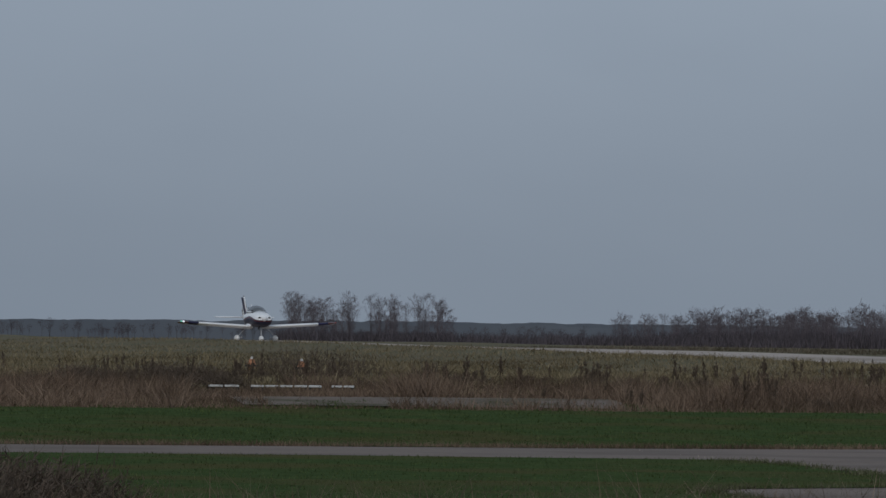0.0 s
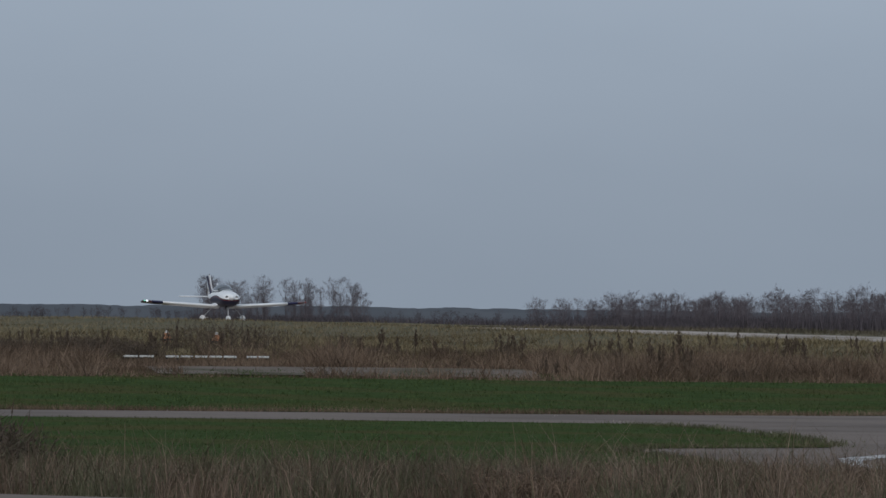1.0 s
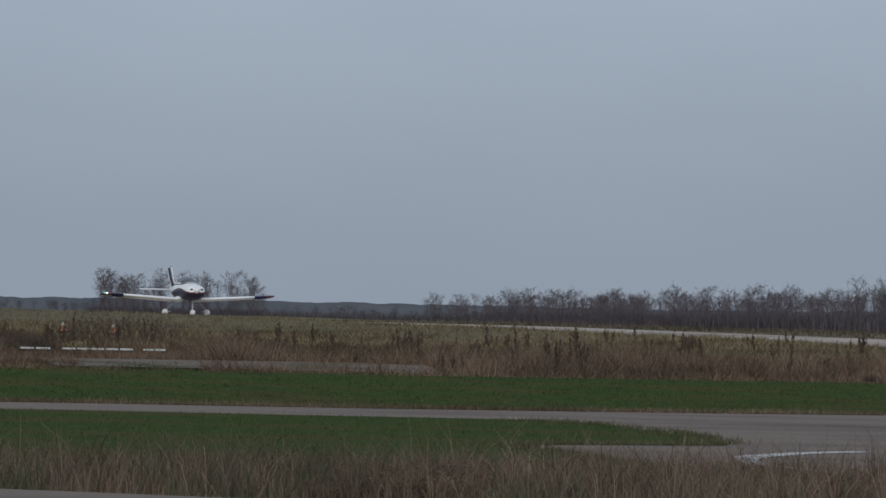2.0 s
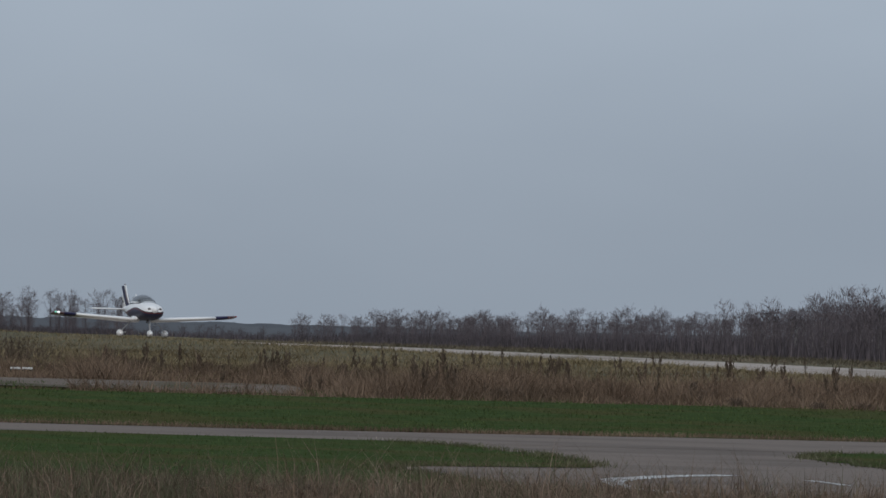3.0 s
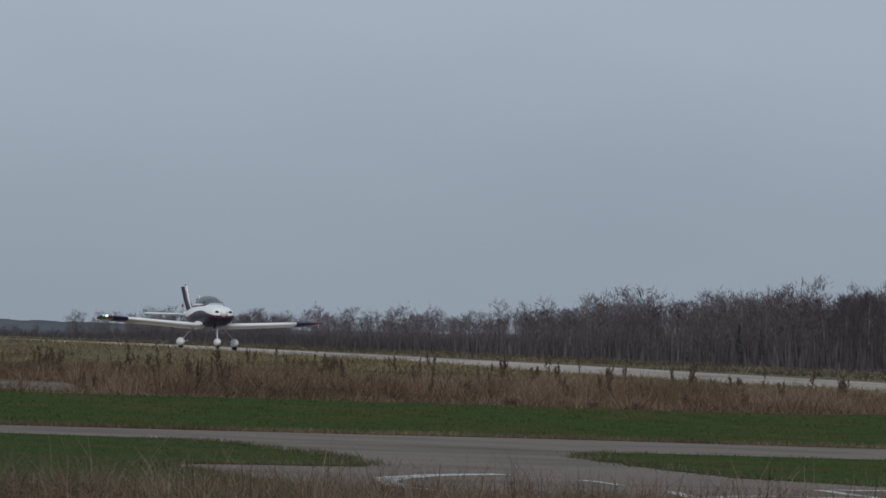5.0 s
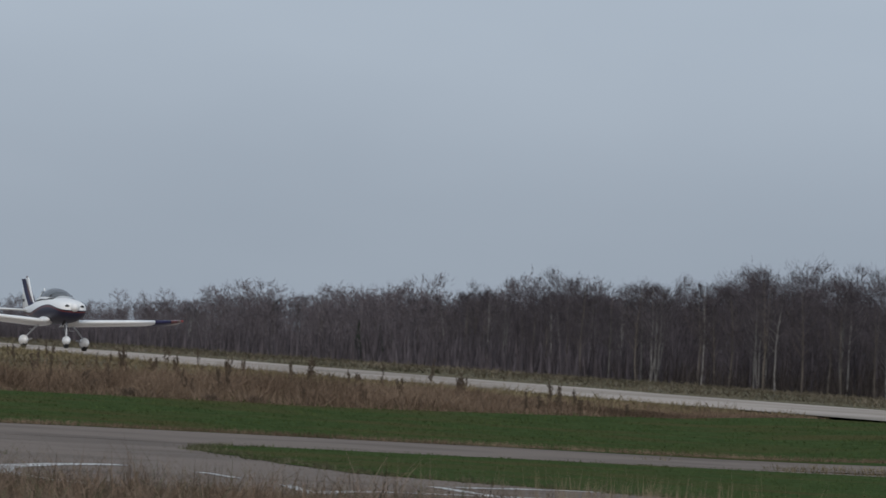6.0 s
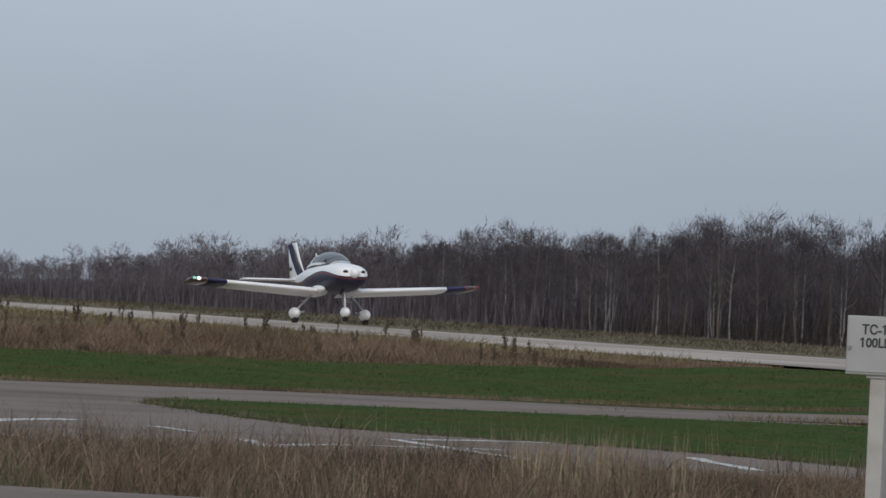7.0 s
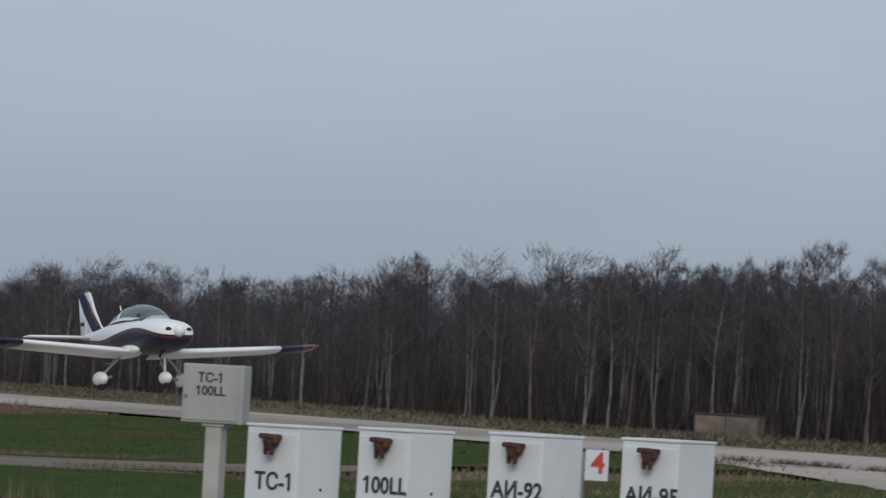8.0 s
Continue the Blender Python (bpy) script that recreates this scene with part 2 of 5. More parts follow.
def livery():
    """White upper hull, navy belly with a swept edge and a dark red line, from the hull's own x and z."""
    m = bpy.data.materials.new("hull_livery")
    m.use_nodes = True
    n, l = m.node_tree.nodes, m.node_tree.links
    b = n["Principled BSDF"]
    b.inputs["Roughness"].default_value, b.inputs["Specular IOR Level"].default_value = 0.42, 0.35
    tc, sp = n.new("ShaderNodeTexCoord"), n.new("ShaderNodeSeparateXYZ")
    l.new(tc.outputs["Object"], sp.inputs[0])
    along = n.new("ShaderNodeMapRange")
    along.inputs["From Min"].default_value, along.inputs["From Max"].default_value = -4.2, 2.4
    l.new(sp.outputs["X"], along.inputs["Value"])
    edge = n.new("ShaderNodeValToRGB")      # height of the paint edge along the hull, 0..1 = 0..2 m
    cr = edge.color_ramp
    cr.interpolation = "B_SPLINE"
    cr.elements[0].position, cr.elements[0].color = 0.0, (0.60, 0.60, 0.60, 1)
    cr.elements[1].position, cr.elements[1].color = 1.0, (0.46, 0.46, 0.46, 1)
    for pos, v in ((0.25, 0.52), (0.45, 0.50), (0.62, 0.56), (0.76, 0.61), (0.88, 0.555)):
        cr.elements.new(pos).color = (v, v, v, 1)
    l.new(along.outputs[0], edge.inputs[0])
    twice = n.new("ShaderNodeMath")
    twice.operation = "MULTIPLY"
    twice.inputs[1].default_value = 2.0
    l.new(edge.outputs[0], twice.inputs[0])
    below = n.new("ShaderNodeMath")
    below.operation = "SUBTRACT"
    l.new(twice.outputs[0], below.inputs[0])
    l.new(sp.outputs["Z"], below.inputs[1])
    paint = n.new("ShaderNodeValToRGB")
    pr = paint.color_ramp
    pr.interpolation = "CONSTANT"
    white, navy, red = (0.88, 0.88, 0.875, 1), (0.018, 0.018, 0.042, 1), (0.13, 0.032, 0.03, 1)
    pr.elements[0].position, pr.elements[0].color = 0.0, white
    pr.elements[1].position, pr.elements[1].color = 0.5, navy
    for pos, c in ((0.535, red), (0.575, navy)):
        pr.elements.new(pos).color = c
    half = n.new("ShaderNodeMath")
    half.operation = "ADD"
    half.inputs[1].default_value = 0.5
    l.new(below.outputs[0], half.inputs[0])
    l.new(half.outputs[0], paint.inputs[0])
    l.new(paint.outputs[0], b.inputs["Base Color"])
    return m


M_HULL = livery()

# ---------------------------------------------------------------- small mesh helpers


def empty(name):
    ob = new(name)
    ob.empty_display_size = 0.3
    return ob


def mesh_object(name, verts, faces, material, parent=None, smooth=False):
    me = bpy.data.meshes.new(name)
    me.from_pydata(verts, [], faces)
    me.materials.append(material)
    if smooth:
        me.polygons.foreach_set("use_smooth", [True] * len(me.polygons))
    me.update()
    ob = new(name, me)
    if parent:
        ob.parent = parent
    return ob


def part(name, bm, material, parent, label="", smooth=False):
    """Link a bmesh as one mesh object under a thing or under a part."""
    bmesh.ops.recalc_face_normals(bm, faces=bm.faces)
    me = bpy.data.meshes.new(name)
    bm.to_mesh(me)
    bm.free()
    me.materials.append(material)
    if smooth:
        me.polygons.foreach_set("use_smooth", [True] * len(me.polygons))
    ob = new(name, me)
    ob.parent = parent
    return tagged(ob, label)


def box_bm(sx, sy, sz, m=None, bevel=0.0):
    bm = bmesh.new()
    bmesh.ops.create_cube(bm, size=1.0, matrix=(m or Matrix()) @ Matrix.Diagonal((sx, sy, sz, 1)))
    if bevel:
        bmesh.ops.bevel(bm, geom=bm.edges[:], offset=bevel, segments=2, affect="EDGES", profile=0.5)
    return bm


def tube_bm(a, b, r1, r2=None, seg=10):
    a, b = Vector(a), Vector(b)
    bm = bmesh.new()
    m = Matrix.Translation((a + b) / 2) @ (b - a).to_track_quat("Z", "Y").to_matrix().to_4x4()
    bmesh.ops.create_cone(bm, cap_ends=True, segments=seg, radius1=r1, radius2=r1 if r2 is None else r2, depth=(b - a).length, matrix=m)
    return bm


def loft_bm(rings, closed=True, caps=True):
    """Skin a list of rings, each with the same number of points."""
    bm = bmesh.new()
    made = [[bm.verts.new(q) for q in ring] for ring in rings]
    k = len(made[0])
    for r1, r2 in zip(made, made[1:]):
        for i in range(k if closed else k - 1):
            j = (i + 1) % k
            bm.faces.new((r1[i], r1[j], r2[j], r2[i]))
    if caps:
        bm.faces.new(made[0][::-1])
        bm.faces.new(made[-1])
    return bm


def smooth01(v):
    v = np.clip(v, 0.0, 1.0)
    return v * v * (3 - 2 * v)


# ---------------------------------------------------------------- the ground


def terrain(x, y):
    """Height of the land: a low platform rising to the runway's level, then falling away to the woods."""
    x, y = np.asarray(x, float), np.asarray(y, float)
    up = np.maximum(smooth01((-x - 101.0) / 39.0), smooth01((y - 40.0) / 14.0))
    s = np.maximum(0, y - 80.0) + 0.25 * np.maximum(0, -x - 385.0)
    drop = 5.9 * (1 - np.exp(-s / 300.0))
    far = 0.004 * np.maximum(0, np.hypot(x, y) - 1500.0)
    wave = 0.03 * np.sin(x * 0.31 + y * 0.17) * np.sin(y * 0.23 - x * 0.11) * up
    level = 0.5 - 0.11 * smooth01((x + 250.0) / 90.0) - 0.18 * smooth01((-x - 270.0) / 80.0)
    dip = 0.05 * smooth01((y - 12.0) / 16.0) * smooth01((-x - 55.0) / 15.0) * (1 - up)
    berm = 0.27 * np.exp(-((y - 48.0) / 4.5) ** 2) * smooth01((-x - 130.0) / 55.0)
    return level * up - dip + berm + wave * (np.abs(y - 61.5) > 8) - drop - far


def ground_sheet():
    near = [-70, -60, -52, -40, -20, 0, 20]
    xs = sorted(set([-4800, -4000, -3200, -2600, -2100, -1700, -1400, -1150, -950, -800, -680, -590, -520, -460, -420]
                    + list(range(-400, -150, 10)) + list(range(-150, -60, 3)) + near + [60, 140, 300, 700, 1500, 3000, 4800]))
    ys = sorted(set([-4800, -3000, -1500, -700, -300, -140, -70, -40, -25] + list(range(-15, 36, 3)) + list(range(36, 82, 2)) + list(range(82, 100, 3)) + list(range(100, 320, 15))
                    + [340, 400, 480, 580, 700, 900, 1200, 1700, 2400, 3400, 4800]))
    gx, gy = np.meshgrid(xs, ys, indexing="ij")
    gz = terrain(gx, gy)
    gz = gz - 0.06 * smooth01((gx + 155) / 8) * smooth01((-gx - 38) / 6) * smooth01((82 - gy) / 6) * smooth01((gy + 75) / 10)   # soil under the turf and paving
    nx, ny = gx.shape
    verts = np.stack([gx, gy, gz], -1).reshape(-1, 3).tolist()
    faces = [(i * ny + j, (i + 1) * ny + j, (i + 1) * ny + j + 1, i * ny + j + 1) for i in range(nx - 1) for j in range(ny - 1)]
    ob = mesh_object("ground", verts, faces, M_SOIL, smooth=True)
    return tagged(ob, "rough airfield ground with dry brown grass", "ground", kind="structure")


def sheet(name, edge_a, edge_b, material, lift, label, category, cross=6, ragged=0.0, step=1.5, seed=3, paired=False):
    """A strip of ground cover between two polylines, following the terrain; ragged: wander of its edges in metres."""
    rnd = np.random.RandomState(seed)

    def dense(line):
        line = np.array(line, float)
        seg = np.hypot(*np.diff(line, axis=0).T)
        return line, np.concatenate([[0], np.cumsum(seg)])
    (la, sa), (lb, sb) = dense(edge_a), dense(edge_b)
    n = max(2, int(max(sa[-1], sb[-1]) / step))
    if paired:
        sa, sb = np.arange(len(la)) * 1.0, np.arange(len(lb)) * 1.0
    u = np.linspace(0, 1, n)
    pa = np.stack([np.interp(u * sa[-1], sa, la[:, k]) for k in (0, 1)], 1)
    pb = np.stack([np.interp(u * sb[-1], sb, lb[:, k]) for k in (0, 1)], 1)
    if ragged:
        for q in (pa, pb):
            w = rnd.normal(0, 1, (n, 2))
            w = w * 0.6 + np.roll(w, 1, 0) * 0.4 + np.roll(w, 2, 0) * 0.3
            q += w * ragged
    v = np.linspace(0, 1, cross)
    grid = pa[:, None] * (1 - v)[None, :, None] + pb[:, None] * v[None, :, None]
    z = terrain(grid[..., 0], grid[..., 1]) + lift
    verts = np.concatenate([grid, z[..., None]], -1).reshape(-1, 3).tolist()
    faces = [(i * cross + j, (i + 1) * cross + j, (i + 1) * cross + j + 1, i * cross + j + 1) for i in range(n - 1) for j in range(cross - 1)]
    ob = mesh_object(name, verts, faces, material)
    return tagged(ob, label, category, kind="structure")


ground_sheet()
# cross road at the near side of the field, its apron and the front road
sheet("apron", [(-94.2, 14), (-94.2, 40)], [(-58, 14), (-58, 33)], M_ASPHALT, 0.012, "worn grey asphalt apron with faded white lines", "apron", 12)
sheet("road", [(-98, -60), (-98.2, 0), (-98.6, 14), (-100.2, 22), (-102.4, 30), (-102.3, 36), (-102, 46)],
      [(-92.4, -60), (-92.4, 0), (-92.5, 14), (-92.7, 22), (-92.6, 30), (-93.6, 36), (-97.5, 46)], M_ASPHALT, 0.016,
      "narrow grey asphalt airfield road", "road", 6, 0.10)
sheet("front_road", [(-63, 1), (-55, 10), (-53, 12.3), (-51, 14.2), (-49.4, 16.2), (-46, 20), (-40, 27)],
      [(-57, -2), (-50, 6), (-47, 9), (-45, 11), (-43.5, 13), (-41, 16), (-35, 23)], M_ASPHALT, 0.02, "grey asphalt service road", "road", 5, 0.10)
# green lawns either side of the road
sheet("lawn_far", [(-135, -60), (-122.5, 0), (-122, 18), (-123, 30), (-122.5, 40), (-125, 46), (-130, 53)],
      [(-98.6, -60), (-98.6, 0), (-99.0, 14), (-100.6, 22), (-102.8, 30), (-102.7, 36), (-96, 54)], M_LAWN, 0.02,
      "mown green grass strip behind the road", "lawn", 26, 0.25)
def left_lawn_end(x):
    """Where the pointed lawn stops (y) at x."""
    return np.interp(-np.asarray(x, float), [58, 62, 64, 66, 68, 72, 75.0, 76.6, 77.3, 77.9, 78.6, 80, 81.5, 84, 86, 88, 91, 92.4], [13, 15, 16.5, 17.2, 17.7, 18.0, 18.2, 18.7, 19.6, 20.6, 21.5, 21.9, 22.3, 22.6, 22.9, 22.8, 22.9, 22.6])


def right_lawn_start(x):
    return np.interp(-np.asarray(x, float), [50, 66.6, 71.6, 73.2, 74.1, 75.3, 76.1, 77.6, 80, 84, 86, 89.4, 90.5, 92, 93.4], [30, 29.4, 29.1, 28.7, 28.0, 27.4, 27.0, 26.4, 26.2, 26.7, 26.8, 27.4, 27.9, 28.9, 30.6])


xs_l = np.concatenate([np.arange(-93.0, -79.5, 0.75), np.arange(-79.5, -75, 0.3), np.arange(-75, -59, 1.0)])
sheet("lawn_left", [(q, -60) for q in xs_l], [(q, float(left_lawn_end(q))) for q in xs_l], M_LAWN, 0.02,
      "green lawn ending in a point beside the apron", "lawn", 30, 0.11, 0.5, paired=True)
xs_r = np.arange(-92.8, -50, 0.8)
sheet("lawn_right", [(q, float(right_lawn_start(q))) for q in xs_r], [(q, 53.5) for q in xs_r], M_LAWN, 0.02,
      "green lawn beside the apron and the road", "lawn", 24, 0.11, 0.5, paired=True)
# runway, with its far line of sight along -x
sheet("runway", [(-430, 68.6), (-300, 68.4), (-100, 68.2), (60, 68.2)], [(-430, 57.6), (-300, 57.4), (-150, 56.8), (-108, 55.6), (-60, 55.2), (60, 55.2)], M_CONCRETE, 0.012,
      "pale weathered concrete runway", "runway", 12, 0.12, 2.0)
sheet("taxiway", [(-114, 55.6), (-104, 55.6), (-60, 55.6)], [(-109, 55.0), (-92, 50.0), (-60, 40.0)], M_CONCRETE, 0.027, "pale cracked concrete taxiway joining the runway", "taxiway", 6, 0.15)
sheet("old_slab", [(-129.6, 21.7), (-129.6, 29.6)], [(-124.2, 21.2), (-124.2, 28.7)], M_OLDSLAB, 0.03, "old cracked concrete slab in the weeds", "pavement", 6, 0.25)

# painted lines on the apron


def painted_line(points, width, label="faded white line painted on the apron"):
    pts = [Vector((x, y, 0)) for x, y in points]
    left, right = [], []
    for i, q in enumerate(pts):
        d = (pts[min(i + 1, len(pts) - 1)] - pts[max(i - 1, 0)]).normalized()
        n = Vector((-d.y, d.x, 0)) * width / 2
        left.append(((q + n).x, (q + n).y))
        right.append(((q - n).x, (q - n).y))
    return sheet("apron_line", left, right, M_MARKING, 0.019, label, "road marking", 2, 0.012, 0.5)


painted_line([(-76.4, 22.6), (-74.9, 21.4), (-73.1, 20.4), (-72.0, 19.98)], 0.36)
painted_line([(-72.0, 20.0), (-71.2, 19.72), (-69.8, 19.42), (-68.6, 19.2), (-67.4, 19.2), (-66.0, 19.3)], 0.24)
painted_line([(-74.6, 23.0), (-73.5, 22.95), (-72.5, 22.8)], 0.16)
painted_line([(-70.4, 22.7), (-69.0, 22.4), (-67.4, 22.05)], 0.18)
painted_line([(-67.0, 21.9), (-68.3, 22.6), (-69.3, 23.3), (-69.9, 24.8), (-70.2, 25.7)], 0.34)
painted_line([(-73.2, 25.4), (-71.2, 25.15), (-69.1, 24.85), (-67.0, 24.6), (-65.4, 24.4)], 0.20)
painted_line([(-73.3, 25.7), (-74.4, 27.1), (-74.6, 28.1)], 0.32)
painted_line([(-70.1, 27.9), (-68.3, 27.4), (-66.5, 27.0), (-65.2, 26.7)], 0.20)

# ---------------------------------------------------------------- grass, weeds and woods


def blades(name, x, y, h, w, lean, material, label, category, seed, base=0.0, bent=False):
    """Many thin upright blades as one mesh of stuff, rooted on the terrain; bent: with a knee, for growth close by."""
    rnd = np.random.RandomState(seed)
    n = len(x)
    z = terrain(x, y) + base
    turn = rnd.uniform(0, 2 * np.pi, n)
    off = rnd.normal(0, 1, (n, 2)) * (lean * h)[:, None]
    wx, wy = np.cos(turn) * w / 2, np.sin(turn) * w / 2
    a = np.stack([x - wx, y - wy, z - 0.02], 1)
    b = np.stack([x + wx, y + wy, z - 0.02], 1)
    c = np.stack([x + off[:, 0], y + off[:, 1], z + h], 1)
    if bent:
        m1 = np.stack([x + off[:, 0] * 0.35 - wx * 0.7, y + off[:, 1] * 0.35 - wy * 0.7, z + h * 0.6], 1)
        m2 = np.stack([x + off[:, 0] * 0.35 + wx * 0.7, y + off[:, 1] * 0.35 + wy * 0.7, z + h * 0.6], 1)
        verts, i = np.stack([a, b, m2, m1, c], 1), np.arange(n) * 5
        loops = np.stack([i, i + 1, i + 2, i + 3, i + 3, i + 2, i + 4], 1)
        starts = np.stack([np.arange(n) * 7, np.arange(n) * 7 + 4], 1)
    else:
        verts, i = np.stack([a, b, c], 1), np.arange(n) * 3
        loops, starts = np.stack([i, i + 1, i + 2], 1), np.arange(n) * 3
    me = bpy.data.meshes.new(name)
    me.vertices.add(verts.shape[0] * verts.shape[1])
    me.vertices.foreach_set("co", verts.ravel())
    me.loops.add(loops.size)
    me.loops.foreach_set("vertex_index", loops.ravel().astype(np.int32))
    me.polygons.add(starts.size)
    me.polygons.foreach_set("loop_start", starts.ravel().astype(np.int32))
    me.materials.append(material)
    me.update(calc_edges=True)
    me.validate()
    return tagged(new(name, me), label, category, kind="stuff")


def patch_noise(x, y, size, seed):
    """Smooth clumping between 0 and 1."""
    rnd = np.random.RandomState(seed)
    v = np.zeros_like(x)
    for _ in range(7):
        a, ph, k = rnd.uniform(0, 2 * np.pi), rnd.uniform(0, 6.28), rnd.uniform(0.6, 1.8)
        v += np.sin((x * np.cos(a) + y * np.sin(a)) * 6.28 / size * k + ph)
    return np.clip(0.5 + v / 7.0, 0, 1)


def front_edge(y):
    return np.interp(y, [1, 10, 12.3, 14.2, 16.2, 20, 27, 40], [-63, -55.2, -53.2, -51.2, -49.6, -46.2, -40.2, -30])


def scatter(n, xr, yr, seed):
    rnd = np.random.RandomState(seed)
    return rnd.uniform(*xr, n), rnd.uniform(*yr, n), rnd


# dry grass in front of the apron: straw, rust-brown tussocks and grey-green weeds
x, y, rnd = scatter(250000, (-68.5, -49), (4, 31), 11)
far_side = -61.3 - 1.6 * patch_noise(x, y, 6, 4) - 5.0 * smooth01((20.0 - y) / 4.0)
keep = (x < front_edge(y) - 0.15) & (x > far_side) & (patch_noise(x, y, 3.1, 5) + rnd.uniform(-0.2, 0.5, len(x)) > 0.24)
x, y = x[keep], y[keep]
tuft = patch_noise(x, y, 0.9, 66) ** 2 * 1.5 + patch_noise(x, y, 0.42, 67) ** 2 * 0.9
h = (0.04 + 0.030 * np.clip(x + 64.0 + 2.5 * smooth01((20.0 - y) / 4.0), 0, 8) * (0.15 + 0.75 * patch_noise(x, y, 3.5, 6) + tuft)) * rnd.uniform(0.25, 1.15, len(x)) * (1 - 0.42 * smooth01((y - 20) / 2.5))
hue = patch_noise(x, y, 1.6, 68) + 0.5 * patch_noise(x, y, 0.5, 69) + rnd.uniform(-0.22, 0.22, len(x)) + 0.30 * smooth01((16.0 - y) / 3.0)
for k, (lo, hi, mat, label) in enumerate(((0.0, 0.70, M_RUSSET, "rust-brown tussocks of dead grass beside the service road"),
                                          (0.70, 1.06, M_DRY, "dry brown autumn grass beside the service road"),
                                          (1.06, 9.0, M_GREYWEED, "grey-green weeds among dry grass beside the service road"))):
    sel = (hue >= lo) & (hue < hi)
    blades("dry_grass", x[sel], y[sel], h[sel], rnd.uniform(0.003, 0.008, sel.sum()), rnd.uniform(0.25, 1.0, sel.sum()), mat, label, "dry grass", 21 + 100 * k, bent=True)
x, y, rnd = scatter(2600, (-64.5, -52), (6, 29), 12)
keep = (x < front_edge(y) - 0.3) & (patch_noise(x, y, 2.2, 7) > 0.52)
x, y = x[keep], y[keep]
blades("dead_stalks", x, y, rnd.uniform(0.16, 0.42, len(x)), np.full(len(x), 0.020), np.full(len(x), 0.16), M_STALK,
       "dark dead weed stalks among dry grass", "weeds", 22)
x, y, rnd = scatter(800, (-62, -54), (19.5, 27), 13)
keep = (x < front_edge(y) - 0.3) & (patch_noise(x, y, 2.6, 9) > 0.60)
x, y = x[keep], y[keep]
blades("tall_straw", x, y, rnd.uniform(0.3, 0.62, len(x)), np.full(len(x), 0.006), np.full(len(x), 0.12), M_PALE,
       "tall pale straw stalks in dry grass", "dry grass", 23)
al = np.radians(np.concatenate([rnd.normal(20.35, 0.16, 110), rnd.normal(20.95, 0.12, 100), rnd.uniform(20.0, 21.7, 110)]))
d = rnd.uniform(55.0, 58.0, len(al))
x, y = -np.cos(al) * d, np.sin(al) * d
blades("tall_straw", x, y, rnd.uniform(0.3, 0.66, len(x)), np.full(len(x), 0.015), np.full(len(x), 0.10), M_PALE,
       "tall pale straw stalks in dry grass", "dry grass", 123)
# short turf on the lawns
x, y, rnd = scatter(110000, (-127, -99.5), (4, 54), 14)
keep = x < np.interp(y, [0, 14, 22, 30, 36, 54], [-98.7, -99.2, -100.8, -103, -102.9, -97])
x, y = x[keep], y[keep]
blades("lawn_grass", x, y, rnd.uniform(0.01, 0.05, len(x)) * (0.4 + 1.0 * patch_noise(x, y, 1.7, 143)), np.full(len(x), 0.024), np.full(len(x), 0.8), M_BLADE,
       "short green lawn grass", "grass", 24, 0.02)
x, y, rnd = scatter(110000, (-93.2, -61), (4, 50), 15)
keep = ((y < left_lawn_end(x) - 0.05) & (x > -92.95)) | (y > right_lawn_start(x) + 0.05)
x, y = x[keep], y[keep]
edge = np.minimum(np.abs(y - left_lawn_end(x)), np.abs(y - right_lawn_start(x)))
h = rnd.uniform(0.008, 0.036, len(x)) * (0.4 + 1.0 * patch_noise(x, y, 1.3, 144)) + 0.025 * np.exp(-edge / 0.5) * rnd.uniform(0, 1, len(x))
blades("lawn_grass", x, y, h, np.full(len(x), 0.020), np.full(len(x), 0.8), M_BLADE,
       "short green lawn grass", "grass", 25, 0.02)
# rank yellowed tufts along the edges of the asphalt
x, y, rnd = scatter(16000, (-99.9, -98.9), (4, 44), 16)
x = np.interp(y, [0, 14, 22, 30, 36, 44], [-98.4, -98.9, -100.5, -102.7, -102.6, -101.8]) + rnd.normal(-0.15, 0.22, len(x))
blades("edge_tufts", x, y, rnd.uniform(0.03, 0.10, len(x)), np.full(len(x), 0.012), np.full(len(x), 0.7), M_RUSSET,
       "yellowed grass tufts along the asphalt edge", "grass", 26, 0.02)
x, y, rnd = scatter(11000, (-92.3, -62), (0, 1), 64)
y = np.where(y < 0.5, left_lawn_end(x) - np.abs(rnd.normal(0, 0.22, len(x))), right_lawn_start(x) + np.abs(rnd.normal(0, 0.22, len(x))))
keep = patch_noise(x, y, 1.7, 65) > 0.42
x, y = x[keep], y[keep]
blades("edge_tufts", x, y, rnd.uniform(0.01, 0.05, len(x)), np.full(len(x), 0.014), np.full(len(x), 0.8), M_BLADE,
       "rank green grass tufts along the asphalt edge", "grass", 63, 0.02)
x, y, rnd = scatter(12000, (-92.3, -62), (0, 1), 164)
y = np.where(y < 0.5, left_lawn_end(x) + rnd.normal(-0.10, 0.16, len(x)), right_lawn_start(x) + rnd.normal(0.10, 0.16, len(x)))
keep = patch_noise(x, y, 1.1, 165) > 0.45
x, y = x[keep], y[keep]
blades("edge_tufts", x, y, rnd.uniform(0.02, 0.08, len(x)), np.full(len(x), 0.018), np.full(len(x), 0.7), M_GREYWEED,
       "withered grass tufts along the asphalt edge", "grass", 166, 0.02)
